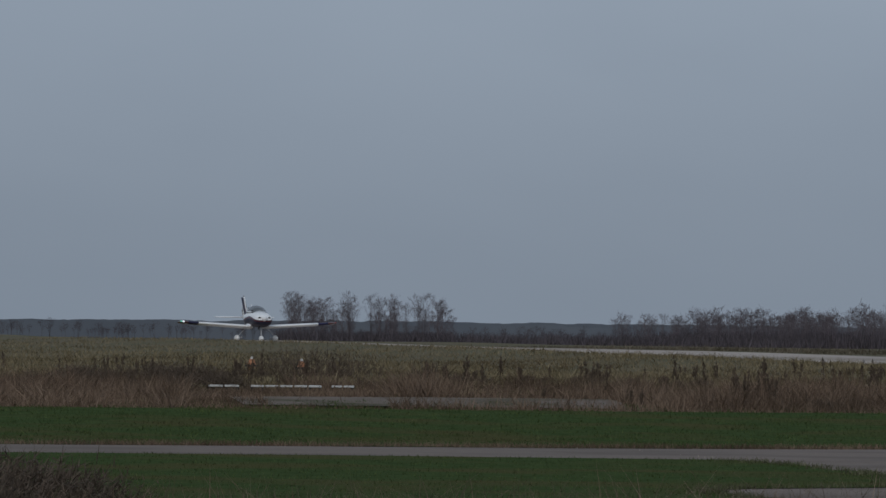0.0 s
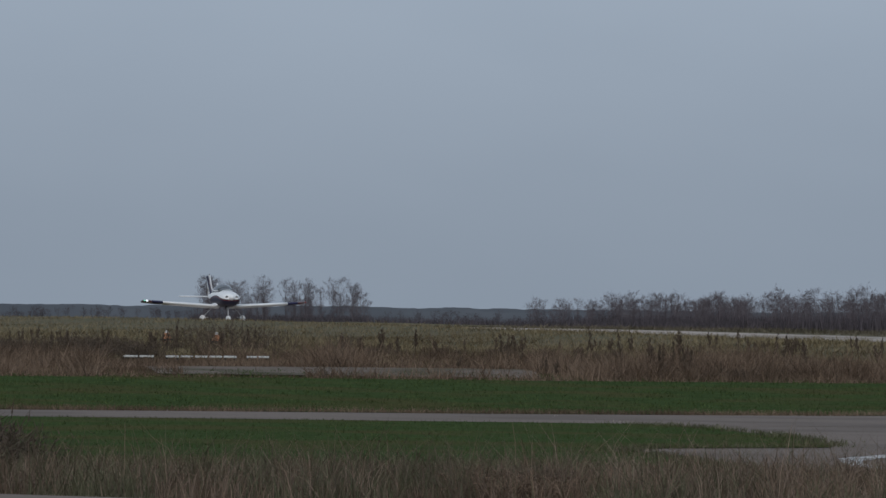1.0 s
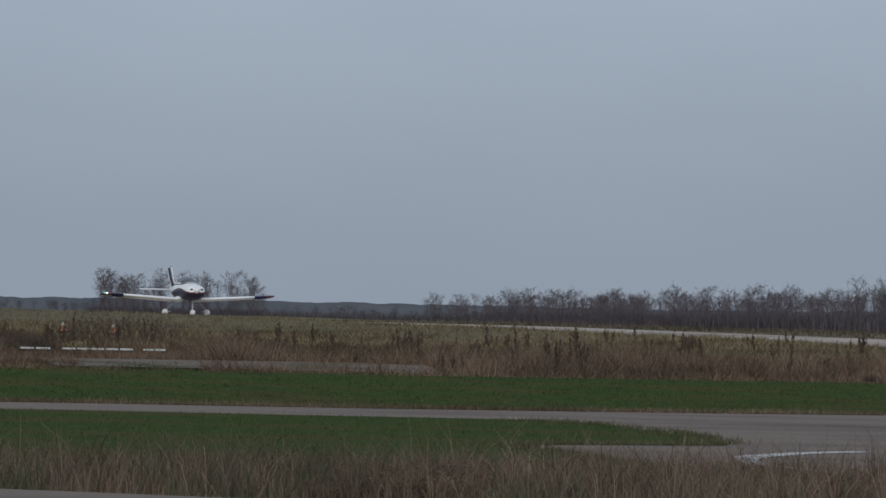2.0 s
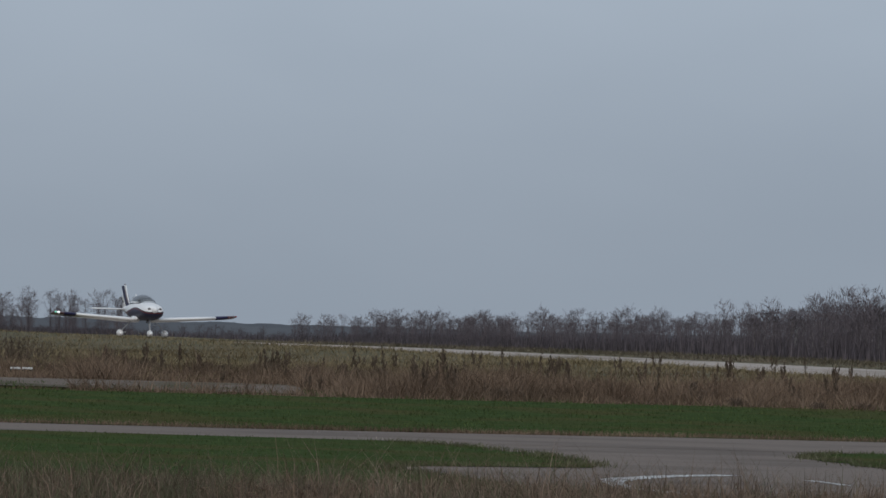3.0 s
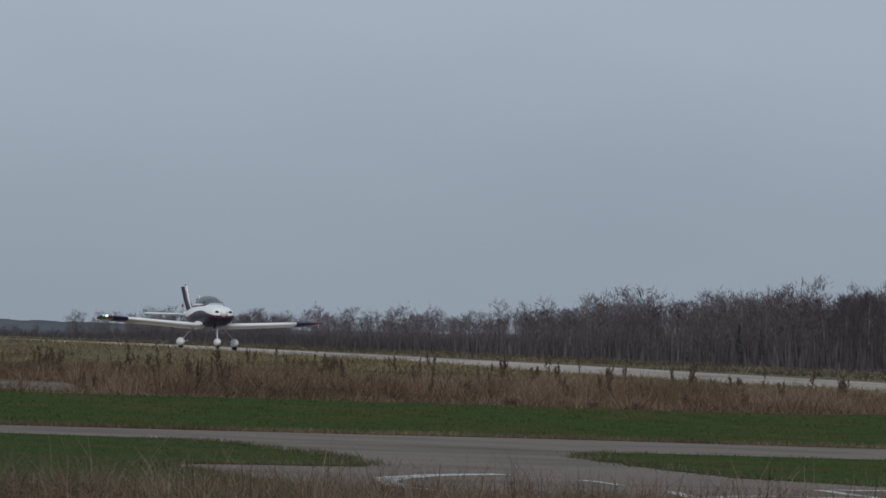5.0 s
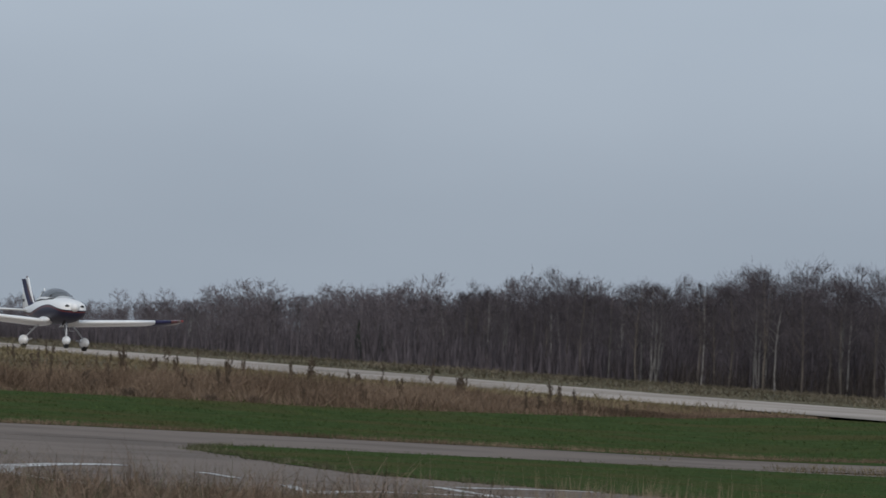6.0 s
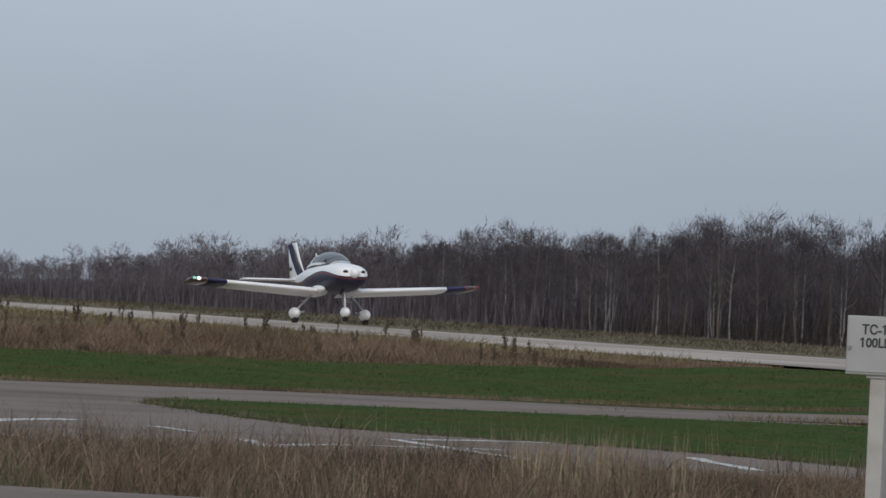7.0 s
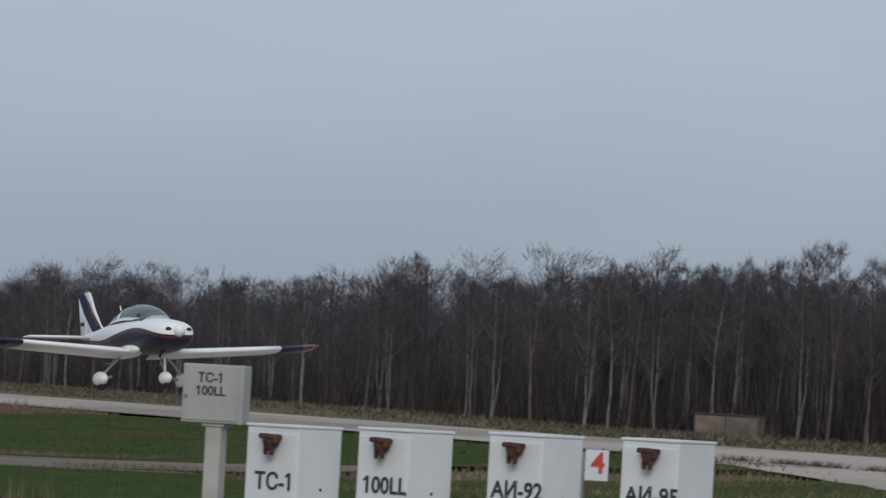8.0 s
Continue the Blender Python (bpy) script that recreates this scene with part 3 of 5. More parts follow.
# crumbled pale stones along the edges of the asphalt
x, y, rnd = scatter(46, (-99, -75), (8, 42), 60)
side = rnd.uniform(0, 1, len(x))
y = np.where(side < 0.5, y, np.where(side < 0.75, left_lawn_end(x) + 0.15, right_lawn_start(x) - 0.15))
x = np.where(side < 0.5, np.interp(y, [0, 14, 22, 30, 36, 44], [-98.2, -98.7, -100.3, -102.5, -102.4, -101.6]) + 0.25, x)
blades("edge_stones", x, y, rnd.uniform(0.012, 0.03, len(x)), rnd.uniform(0.015, 0.045, len(x)), np.full(len(x), 0.5), M_CONCRETE, "crumbled pale stones along the asphalt edge", "stones", 61, 0.02)
# russet weeds behind the lawn, shorter olive growth up to the runway
NEAR_Y, NEAR_X = [0, 18, 30, 40, 46, 54], [-122.3, -121.8, -122.8, -122.3, -125, -131]


def on_slab(x, y):
    return (x > -129.3) & (x < -124.0) & (y > 21.6 + 0.12 * (-124.2 - x)) & (y < 28.9 + 0.05 * (-124.2 - x))


def trodden(x, y):
    """Lower growth on the path from the slab to the marker bars."""
    return 1 - 0.6 * ((x > -136.5) & (y > -0.161 * x) & (y < -0.192 * x)) - 0.2 * ((x > -124.0) & (y > 20.5) & (y < 28.8))


x, y, rnd = scatter(240000, (-142, -121), (4, 54), 17)
deep = np.interp(y, NEAR_Y, NEAR_X) - x
keep = (deep > 0) & (deep < 9 + 9 * patch_noise(x, y, 9, 36)) & ~(on_slab(x, y) & (rnd.uniform(0, 1, len(x)) > 0.004 + 0.05 * patch_noise(x, y, 2.5, 52) ** 3))
x, y, deep = x[keep], y[keep], deep[keep]
h = (0.06 + (0.24 * patch_noise(x, y, 5.5, 18) + 0.30 * patch_noise(x, y, 1.3, 180) ** 2) * smooth01(deep / 1.2) * smooth01((51 - y) / 8)) * rnd.uniform(0.4, 1.4, len(x)) * trodden(x, y)
blades("russet_weeds", x, y, h, rnd.uniform(0.010, 0.024, len(x)), rnd.uniform(0.3, 1.1, len(x)), M_RUSSET, "tangled russet-brown weeds behind the lawn", "weeds", 27)
x, y, rnd = scatter(240000, (-240, -124), (4, 56.7), 37)
keep = ((y < 55.4) | (x < -150)) & (np.interp(y, NEAR_Y, NEAR_X) - x > 3) & ~(on_slab(x, y) ) & (rnd.uniform(0, 1, len(x)) < np.clip((245 + x) / 70.0, 0.15, 1))
x, y = x[keep], y[keep]
h = (0.03 + 0.09 * patch_noise(x, y, 13, 19) + 0.12 * patch_noise(x, y, 2.1, 190) ** 3) * rnd.uniform(0.4, 1.4, len(x)) * trodden(x, y)
blades("field_weeds", x, y, h, rnd.uniform(0.018, 0.040, len(x)), rnd.uniform(0.4, 1.2, len(x)), M_WEED, "short olive and straw-coloured field grass", "field grass", 38)
x, y, rnd = scatter(30000, (-330, -225), (10, 55), 19)
blades("field_weeds", x, y, rnd.uniform(0.04, 0.12, len(x)), np.full(len(x), 0.03), np.full(len(x), 0.9), M_WEED,
       "short olive and straw-coloured field grass", "field grass", 28)
# dark tufts in the cracks of the taxiway
x, y, rnd = scatter(900, (-112, -84), (48, 57), 39)
keep = patch_noise(x, y, 2.3, 41) > 0.66
x, y = x[keep], y[keep]
blades("crack_tufts", x, y, rnd.uniform(0.04, 0.12, len(x)), np.full(len(x), 0.03), np.full(len(x), 0.7), M_STALK, "dark grass tufts in concrete cracks", "grass", 42, 0.03)
x, y, rnd = scatter(1500, (-109, -96), (54.85, 55.25), 139)
keep = patch_noise(x, 0 * x, 1.9, 140) > 0.56
x, y = x[keep], y[keep]
blades("joint_tufts", x, y, rnd.uniform(0.03, 0.13, len(x)), np.full(len(x), 0.025), np.full(len(x), 0.9), M_STALK, "dark grass tufts along a concrete joint", "grass", 141, 0.03)
# verge between the runway and the woods
x, y, rnd = scatter(80000, (-340, -90), (68.8, 100), 20)
h = (0.03 + 0.22 * patch_noise(x, y, 8, 45) * smooth01((y - 69) / 4)) * rnd.uniform(0.4, 1.4, len(x))
blades("verge_grass", x, y, h * 0.8, np.full(len(x), 0.05), np.full(len(x), 0.9), M_VERGE, "dry brown verge grass behind the runway", "dry grass", 29)
x, y, rnd = scatter(30000, (-98, -66), (37, 54.5), 46)
keep = (y > 37 + 3 * patch_noise(x, y, 6, 47)) & ~((x > -112) & (y > np.interp(x, [-109, -92, -60], [55, 50, 40]) - 0.2))
x, y = x[keep], y[keep]
blades("field_weeds", x, y, rnd.uniform(0.03, 0.12, len(x)), np.full(len(x), 0.02), np.full(len(x), 0.6), M_WEED,
       "short olive and straw-coloured field grass", "field grass", 48)


def weed_mesh(name, seed, height):
    """A dead branching weed: stem, side stems and dark seed heads."""
    rnd = random.Random(seed)
    verts, faces = [], []

    def stem(a, b, w):
        d = Vector((rnd.uniform(-1, 1), rnd.uniform(-1, 1), 0)).normalized() * w
        i = len(verts)
        verts.extend([tuple(a - d), tuple(a + d), tuple(b + d * 0.5), tuple(b - d * 0.5)])
        faces.append((i, i + 1, i + 2, i + 3))
        d2 = Vector((-d.y, d.x, 0))
        i = len(verts)
        verts.extend([tuple(a - d2), tuple(a + d2), tuple(b + d2 * 0.5), tuple(b - d2 * 0.5)])
        faces.append((i, i + 1, i + 2, i + 3))
    for _ in range(rnd.choice((1, 1, 2, 3))):
        root = Vector((rnd.uniform(-0.07, 0.07), rnd.uniform(-0.07, 0.07), -0.03))
        high = height * rnd.uniform(0.7, 1.0)
        top = root + Vector((rnd.uniform(-0.14, 0.14), rnd.uniform(-0.14, 0.14), high))
        stem(root, top, 0.010)
        for k in range(13):
            f = rnd.uniform(0.35, 1.0)
            a = root.lerp(top, f)
            ang = rnd.uniform(0, 6.28)
            reach = rnd.uniform(0.02, 0.11) * (1.35 - f)
            b = a + Vector((math.cos(ang) * reach, math.sin(ang) * reach, rnd.uniform(0.04, 0.13)))
            stem(a, b, 0.006)
            for _ in range(3):
                c = a.lerp(b, rnd.uniform(0.4, 1.0)) + Vector((rnd.uniform(-.02, .02), rnd.uniform(-.02, .02), rnd.uniform(-.02, .03)))
                stem(c, c + Vector((rnd.uniform(-.015, .015), rnd.uniform(-.015, .015), 0.05)), 0.011)
    me = bpy.data.meshes.new(name)
    me.from_pydata(verts, [], faces)
    me.materials.append(M_STALK)
    return me


WEEDS = [weed_mesh("weed", 40 + k, 0.42 + 0.06 * k) for k in range(7)]
rnd = random.Random(8)
count = 0
while count < 200:
    wx, wy = -124 - 44 * rnd.random() ** 1.6, rnd.uniform(10, 50)
    if (-137.5 < wx < -124 and 17 < wy < 27.5) or wx > -124 - 0.12 * max(0, wy - 40):
        continue
    if float(patch_noise(np.array([wx]), np.array([wy]), 4.5, 30)[0]) < 0.50:
        continue
    ob = new("weed", rnd.choice(WEEDS))
    ob.matrix_world = pose(wx, wy, float(terrain(wx, wy)), 0, 0, rnd.uniform(0, 360)) @ Matrix.Scale(rnd.uniform(0.4, 1.0), 4)
    tagged(ob, "dark dead branching weed standing in the field", "weed", "weeds in the field")
    count += 1


def bush_mesh(name, seed, width, height, twigs, material):
    """A bare rounded shrub: fans of fine forked twigs from a few stems."""
    rnd = random.Random(seed)
    verts, faces = [], []

    def twig(a, b, w):
        side = (b - a).cross(Vector((rnd.uniform(-1, 1), rnd.uniform(-1, 1), rnd.uniform(-1, 1)))).normalized() * w
        i = len(verts)
        verts.extend([tuple(a - side), tuple(a + side), tuple(b)])
        faces.append((i, i + 1, i + 2))
    for _ in range(twigs):
        a = Vector((rnd.gauss(0, width * 0.18), rnd.gauss(0, width * 0.18), -0.03))
        ang, out = rnd.uniform(0, 6.283), rnd.uniform(0, width * 0.45)
        b = a + Vector((math.cos(ang) * out, math.sin(ang) * out, height * rnd.uniform(0.45, 1.0) * (1 - 0.5 * out / width)))
        twig(a, b, 0.009)
        for _ in range(5):
            c = a.lerp(b, rnd.uniform(0.4, 0.95))
            twig(c, c + Vector((rnd.gauss(0, .4), rnd.gauss(0, .4), rnd.gauss(.35, .3))) * (height * 0.28), 0.006)
    me = bpy.data.meshes.new(name)
    me.from_pydata(verts, [], faces)
    me.materials.append(material)
    return me


def shrub(alpha, d, mesh, scale, label):
    a = radians(alpha)
    sx, sy = -math.cos(a) * d, math.sin(a) * d
    ob = new("bush", mesh)
    ob.matrix_world = pose(sx, sy, float(terrain(sx, sy)), 0, 0, alpha * 77 % 360) @ Matrix.Scale(scale, 4)
    return tagged(ob, label, "bush", "bare bushes")


BROWN_BUSH = bush_mesh("bush", 71, 1.5, 0.55, 260, M_RUSSET)
DARK_BUSH = bush_mesh("bush", 72, 1.3, 0.6, 200, M_STALK)
BARE_BUSH = bush_mesh("bush", 73, 1.7, 0.95, 70, M_STALK)
for alpha, d, sc in ((7.25, 62, 1.5), (7.6, 64, 1.3), (7.9, 65, 1.2), (8.15, 66, 1.0), (7.5, 60, 1.2), (8.4, 66.5, 0.8), (17.45, 58.5, 0.65), (18.0, 59, 0.5), (17.1, 59.2, 0.45), (23.2, 60, 0.5)):
    shrub(alpha, d, BROWN_BUSH if alpha > 9 else DARK_BUSH, sc, "low tangled brown bush in dry grass" if alpha > 9 else "low dark bush among dry grass")
bush_rnd = random.Random(77)
for k in range(26):
    shrub(7.2 + 2.3 * bush_rnd.random(), bush_rnd.uniform(136, 158), DARK_BUSH, bush_rnd.uniform(0.45, 0.9), "low dark bush in the weedy field")
for k in range(10):
    shrub(bush_rnd.uniform(14.5, 18), bush_rnd.uniform(128, 136), DARK_BUSH, bush_rnd.uniform(0.25, 0.5), "low dark bush in the weedy field")
for k in range(24):
    shrub(bush_rnd.uniform(9.4, 13.5), bush_rnd.uniform(138, 166), DARK_BUSH, bush_rnd.uniform(0.28, 0.55), "low dark bush in the weedy field")
for k in range(34):
    al = bush_rnd.choice((bush_rnd.uniform(15.4, 17.6), bush_rnd.uniform(21.3, 23.6), bush_rnd.uniform(12.2, 13.4)))
    shrub(al, bush_rnd.uniform(56.0, 59.5), DARK_BUSH if k % 3 == 0 else BROWN_BUSH, bush_rnd.uniform(0.4, 0.62), "low dark bush among dry grass" if k % 3 == 0 else "low tangled brown bush in dry grass")
for al, d, low in ((18.9, 57.6, 0.62), (19.3, 57.2, 0.70), (19.6, 57.8, 0.74), (19.95, 57.4, 0.66), (20.2, 58.0, 0.55)):
    shrub(al, d, DARK_BUSH, low, "low dark bush among dry grass")
for k in range(44):
    al = bush_rnd.uniform(9.5, 26)
    low = bush_rnd.uniform(0.22, 0.5)
    shrub(al, bush_rnd.uniform(55.5, 61.0), BROWN_BUSH if k % 3 else DARK_BUSH, low, "low tangled brown bush in dry grass" if k % 3 else "low dark bush among dry grass")
for alpha, d, sc in ((9.85, 165, 0.9), (10.1, 162, 1.1), (10.35, 164, 1.0), (10.6, 163, 0.8), (11.2, 160, 0.7), (8.9, 160, 0.6)):
    shrub(alpha, d, BARE_BUSH, sc, "bare branching bush in the weedy field")


def tree_arrays(seed, height, twigs=1500, fat=0.013, spread=1.0, lean_wood=False, full=False):
    """Trunk and ascending limbs as tapered prisms, a crown of many fine upward twigs: two (verts, faces) lists."""
    rnd = random.Random(seed)
    wood_v, wood_f, twig_v, twig_f = [], [], [], []

    def limb(points, radii, sides=5):
        rings = []
        for k, q in enumerate(points):
            d = (points[min(k + 1, len(points) - 1)] - points[max(k - 1, 0)]).normalized()
            u = d.orthogonal().normalized()
            w = d.cross(u)
            i = len(wood_v)
            for s in range(sides):
                a = 6.2832 * s / sides
                wood_v.append(tuple(q + (u * math.cos(a) + w * math.sin(a)) * radii[k]))
            rings.append(i)
        for r1, r2 in zip(rings, rings[1:]):
            for s in range(sides):
                t = (s + 1) % sides
                wood_f.append((r1 + s, r1 + t, r2 + t, r2 + s))

    def twig(a, b, w):
        side = (b - a).cross(Vector((rnd.uniform(-1, 1), rnd.uniform(-1, 1), rnd.uniform(-0.3, 0.3)))).normalized() * w
        i = len(twig_v)
        twig_v.extend([tuple(a - side), tuple(a + side), tuple(b)])
        twig_f.append((i, i + 1, i + 2))

    forks = 2 if rnd.random() < 0.35 else 1
    low = rnd.uniform(0.10, 0.2) if full else rnd.uniform(0.30, 0.44)
    arms = []
    for fk in range(forks):
        lean = Vector((rnd.uniform(-0.05, 0.05), rnd.uniform(-0.05, 0.05), 1)) + (Vector((rnd.uniform(-.10, .10), rnd.uniform(-.10, .10), 0)) if forks > 1 else Vector())
        hh = height * (0.96 if fk == 0 else rnd.uniform(0.80, 0.94))
        bend = Vector((rnd.uniform(-0.3, 0.3), rnd.uniform(-0.3, 0.3), 0))
        wob = [Vector((rnd.uniform(-.06, .06), rnd.uniform(-.06, .06), 0)) for _ in range(9)]
        pts = [lean * (hh * k / 8) + bend * math.sin(k / 8 * 3.1) + wob[k] + Vector((0, 0, -0.3 if k == 0 else 0)) for k in range(9)]
        radii = [0.0078 * height * (1 - k / 8) ** 0.8 + 0.012 for k in range(9)]
        limb(pts[::2] if lean_wood else pts, radii[::2] if lean_wood else radii, 4 if lean_wood else 6)
        arms_here = int((20 if full else 15 if lean_wood else 26) / forks ** 0.6)
        for k in range(arms_here):
            f = low + (0.97 - low) * ((k + rnd.random()) / arms_here)
            a = pts[min(7, int(f * 8))].lerp(pts[min(8, int(f * 8) + 1)], f * 8 - int(f * 8))
            ang = rnd.uniform(0, 6.2832)
            g = (f - low) / (1 - low)
            reach = spread * height * 0.155 * (0.35 + 0.65 * math.sin(3.1416 * (0.18 + 0.72 * g))) * rnd.uniform(0.6, 1.15)
            b = a + Vector((math.cos(ang) * reach, math.sin(ang) * reach, reach * (rnd.uniform(1.1, 2.1) if full else rnd.uniform(0.9, 1.8))))
            b.z = min(b.z, hh * (1.02 - 0.13 * (reach / (spread * height * 0.155)) ** 2))
            mid = a.lerp(b, 0.5) + Vector((math.cos(ang) * reach * 0.10, math.sin(ang) * reach * 0.10, -0.06 * reach))
            if lean_wood:
                limb([a, b], [0.026 * (1.15 - f), 0.007], 3)
            else:
                limb([a, mid, b], [0.036 * (1.15 - f), 0.022 * (1.15 - f), 0.007], 3)
            arms.append((a, mid, b, reach))
    for n in range(twigs):
        a, mid, b, reach = arms[n % len(arms)]
        f = 0.12 + 0.88 * rnd.random() ** (1.0 if full else 0.85)
        c = a.lerp(mid, f * 2) if f < 0.5 else mid.lerp(b, f * 2 - 1)
        out = (b - a).normalized()
        c = c + Vector((rnd.gauss(0, 1), rnd.gauss(0, 1), rnd.gauss(0, 0.8))) * ((0.026 if full else 0.013) * height)
        d = out * 0.45 + Vector((rnd.gauss(0, .36), rnd.gauss(0, .36), rnd.gauss(0.7, .35)))
        twig(c, c + d.normalized() * ((0.064 if full else 0.054) * height * rnd.uniform(0.35, 1.25)), fat * rnd.uniform(0.6, 1.3))
    return wood_v, wood_f, twig_v, twig_f


def tree_thing(seed, height, birch):
    wv, wf, tv, tf = tree_arrays(seed, height, 1900, 0.0125, 1.0 if birch else 1.25)
    root = empty("birch_tree" if birch else "bare_tree")
    mesh_object("trunk", wv, wf, M_BIRCH if birch else M_BARK, root, True)
    mesh_object("crown", tv, tf, M_TWIG, root)
    return tagged(root, "leafless birch with a pale trunk at the wood's edge" if birch else "leafless grey-brown tree at the wood's edge",
                  "tree", "trees at the wood's edge")


WOOD_X = [-300, -345, -390, -436, -520, -610, -720, -860, -1090, -1600, -1950, -2300]
WOOD_Y = [190, 198, 204, 210, 222, 236, 258, 292, 345, 470, 495, 525]


def edge_of_woods(s):
    """Front edge of the woods, s in 0..1 from the near end to the far end."""
    k = np.linspace(0, 1, len(WOOD_X))
    ex, ey = np.interp(s, k, WOOD_X), np.interp(s, k, WOOD_Y)
    return float(ex), float(ey)


KINDS = [(tree_thing(100 + k, 11.0, k % 2 == 0), k) for k in range(8)]
rnd = random.Random(5)
placed = 0
for i in range(170):
    s = 0.80 * (i + rnd.uniform(-0.4, 0.4)) / 169
    ex, ey = edge_of_woods(min(1, max(0, s)))
    back = rnd.choice((-1, 0, 2, 5)) + rnd.uniform(-1.5, 1.5)
    far = max(0, (s - 0.85) / 0.15)
    tx, ty = ex + rnd.uniform(-2, 2) - 20 * far * rnd.random(), ey + back + 30 * far * rnd.random()
    m = pose(tx, ty, float(terrain(tx, ty)) - 0.05, 0, 0, rnd.uniform(0, 360)) @ Matrix.Scale(rnd.uniform(0.80, 1.12 - 0.1 * min(1, s / 0.5)), 4)
    src = KINDS[i % 8][0]
    if placed < 8:
        src.matrix_basis = m
    else:
        c = copy_thing(src, m)
        c.matrix_basis = m
    placed += 1


def woodland(name, spots, seed, material, label, scale=(0.75, 1.1), twigs=1200, fat=0.014, height=11.0, spread=1.0, lumps=0.0, full=False):
    """The mass of the woods: many trees joined into one mesh; lumps: how much the canopy rises and falls."""
    rnd = np.random.RandomState(seed)
    kinds = []
    for k in range(6):
        wv, wf, tv, tf = tree_arrays(seed * 10 + k, height, twigs, fat, spread * (0.85 + 0.08 * k), True, full)
        tri = [q for f in wf for q in ((f[0], f[1], f[2]), (f[0], f[2], f[3]))]
        kinds.append((np.array(wv + tv), np.array(tri + [tuple(q + len(wv) for q in f) for f in tf])))
    vs, fs, base = [], [], 0
    for tx, ty in spots:
        v, f = kinds[rnd.randint(6)]
        a, sc = rnd.uniform(0, 6.28), rnd.uniform(*scale)
        sc *= 1.0 + lumps * (float(patch_noise(np.array([tx]), np.array([ty]), 45, 51)[0]) - 0.45 + 0.6 * float(patch_noise(np.array([tx]), np.array([ty]), 13, 52)[0]) - 0.3)
        r = np.array([[np.cos(a), -np.sin(a), 0], [np.sin(a), np.cos(a), 0], [0, 0, 1]]) * sc
        vs.append(v @ r.T + np.array([tx, ty, float(terrain(tx, ty))]))
        fs.append(f + base)
        base += len(v)
    v, f = np.concatenate(vs), np.concatenate(fs)
    me = bpy.data.meshes.new(name)
    me.vertices.add(len(v))
    me.vertices.foreach_set("co", v.ravel())
    me.loops.add(3 * len(f))
    me.loops.foreach_set("vertex_index", f.ravel().astype(np.int32))
    me.polygons.add(len(f))
    me.polygons.foreach_set("loop_start", (np.arange(len(f)) * 3).astype(np.int32))
    me.materials.append(material)
    me.update(calc_edges=True)
    return tagged(new(name, me), label, "woods", kind="stuff")


near_spots, mid_spots, far_spots = [], [], []
for i in range(560):
    ex, ey = edge_of_woods(0.30 * rnd.random())
    near_spots.append((ex + rnd.uniform(-6, 2), ey + 3 + 70 * rnd.random() ** 1.1))
for i in range(620):
    ex, ey = edge_of_woods(0.27 + 0.36 * rnd.random())
    mid_spots.append((ex + rnd.uniform(-6, 2), ey + 3 + 80 * rnd.random() ** 1.2))
for i in range(980):
    ex, ey = edge_of_woods(0.56 + 0.44 * rnd.random())
    far_spots.append((ex - 60 * rnd.random(), ey + 70 * rnd.random()))
woodland("woods", near_spots, 3, M_TWIG, "dense leafless woods behind the runway", (0.95, 1.14), 1200, 0.0140, spread=1.2, lumps=0.24)
woodland("woods", mid_spots, 5, M_TWIG, "dense leafless woods behind the runway", (0.86, 1.10), 900, 0.019, spread=1.35, lumps=0.36, full=True)
# far trees take the twig colour lightened for haze
woodland("woods", far_spots, 4, M_HAZED_TWIG, "leafless woods along the far end of the runway", (0.80, 1.08), 400, 0.044, spread=1.5, lumps=0.4, full=True)
# lone clumps of birches far down the field
spots = []
for a0, a1, n in ((9.97, 10.62, 30), (10.68, 11.0, 15), (11.08, 11.40, 12)):
    for i in range(n):
        al, d = radians(rnd.uniform(a0, a1)), rnd.uniform(1440, 1560)
        spots.append((-math.cos(al) * d, math.sin(al) * d))
woodland("birch_clump", spots, 6, M_HAZED_TWIG, "clump of leafless birches far across the field", (0.42, 1.0), 900, 0.027, spread=1.5, full=True)
spots = []
for i in range(240):
    al, d = radians(rnd.uniform(7.0, 14.5)), rnd.uniform(1500, 1750)
    spots.append((-math.cos(al) * d, math.sin(al) * d))
woodland("far_scrub", spots, 7, M_TWIG, "low bare scrub far across the field", (0.4, 0.9), 200, 0.04, height=5.0, spread=1.8)


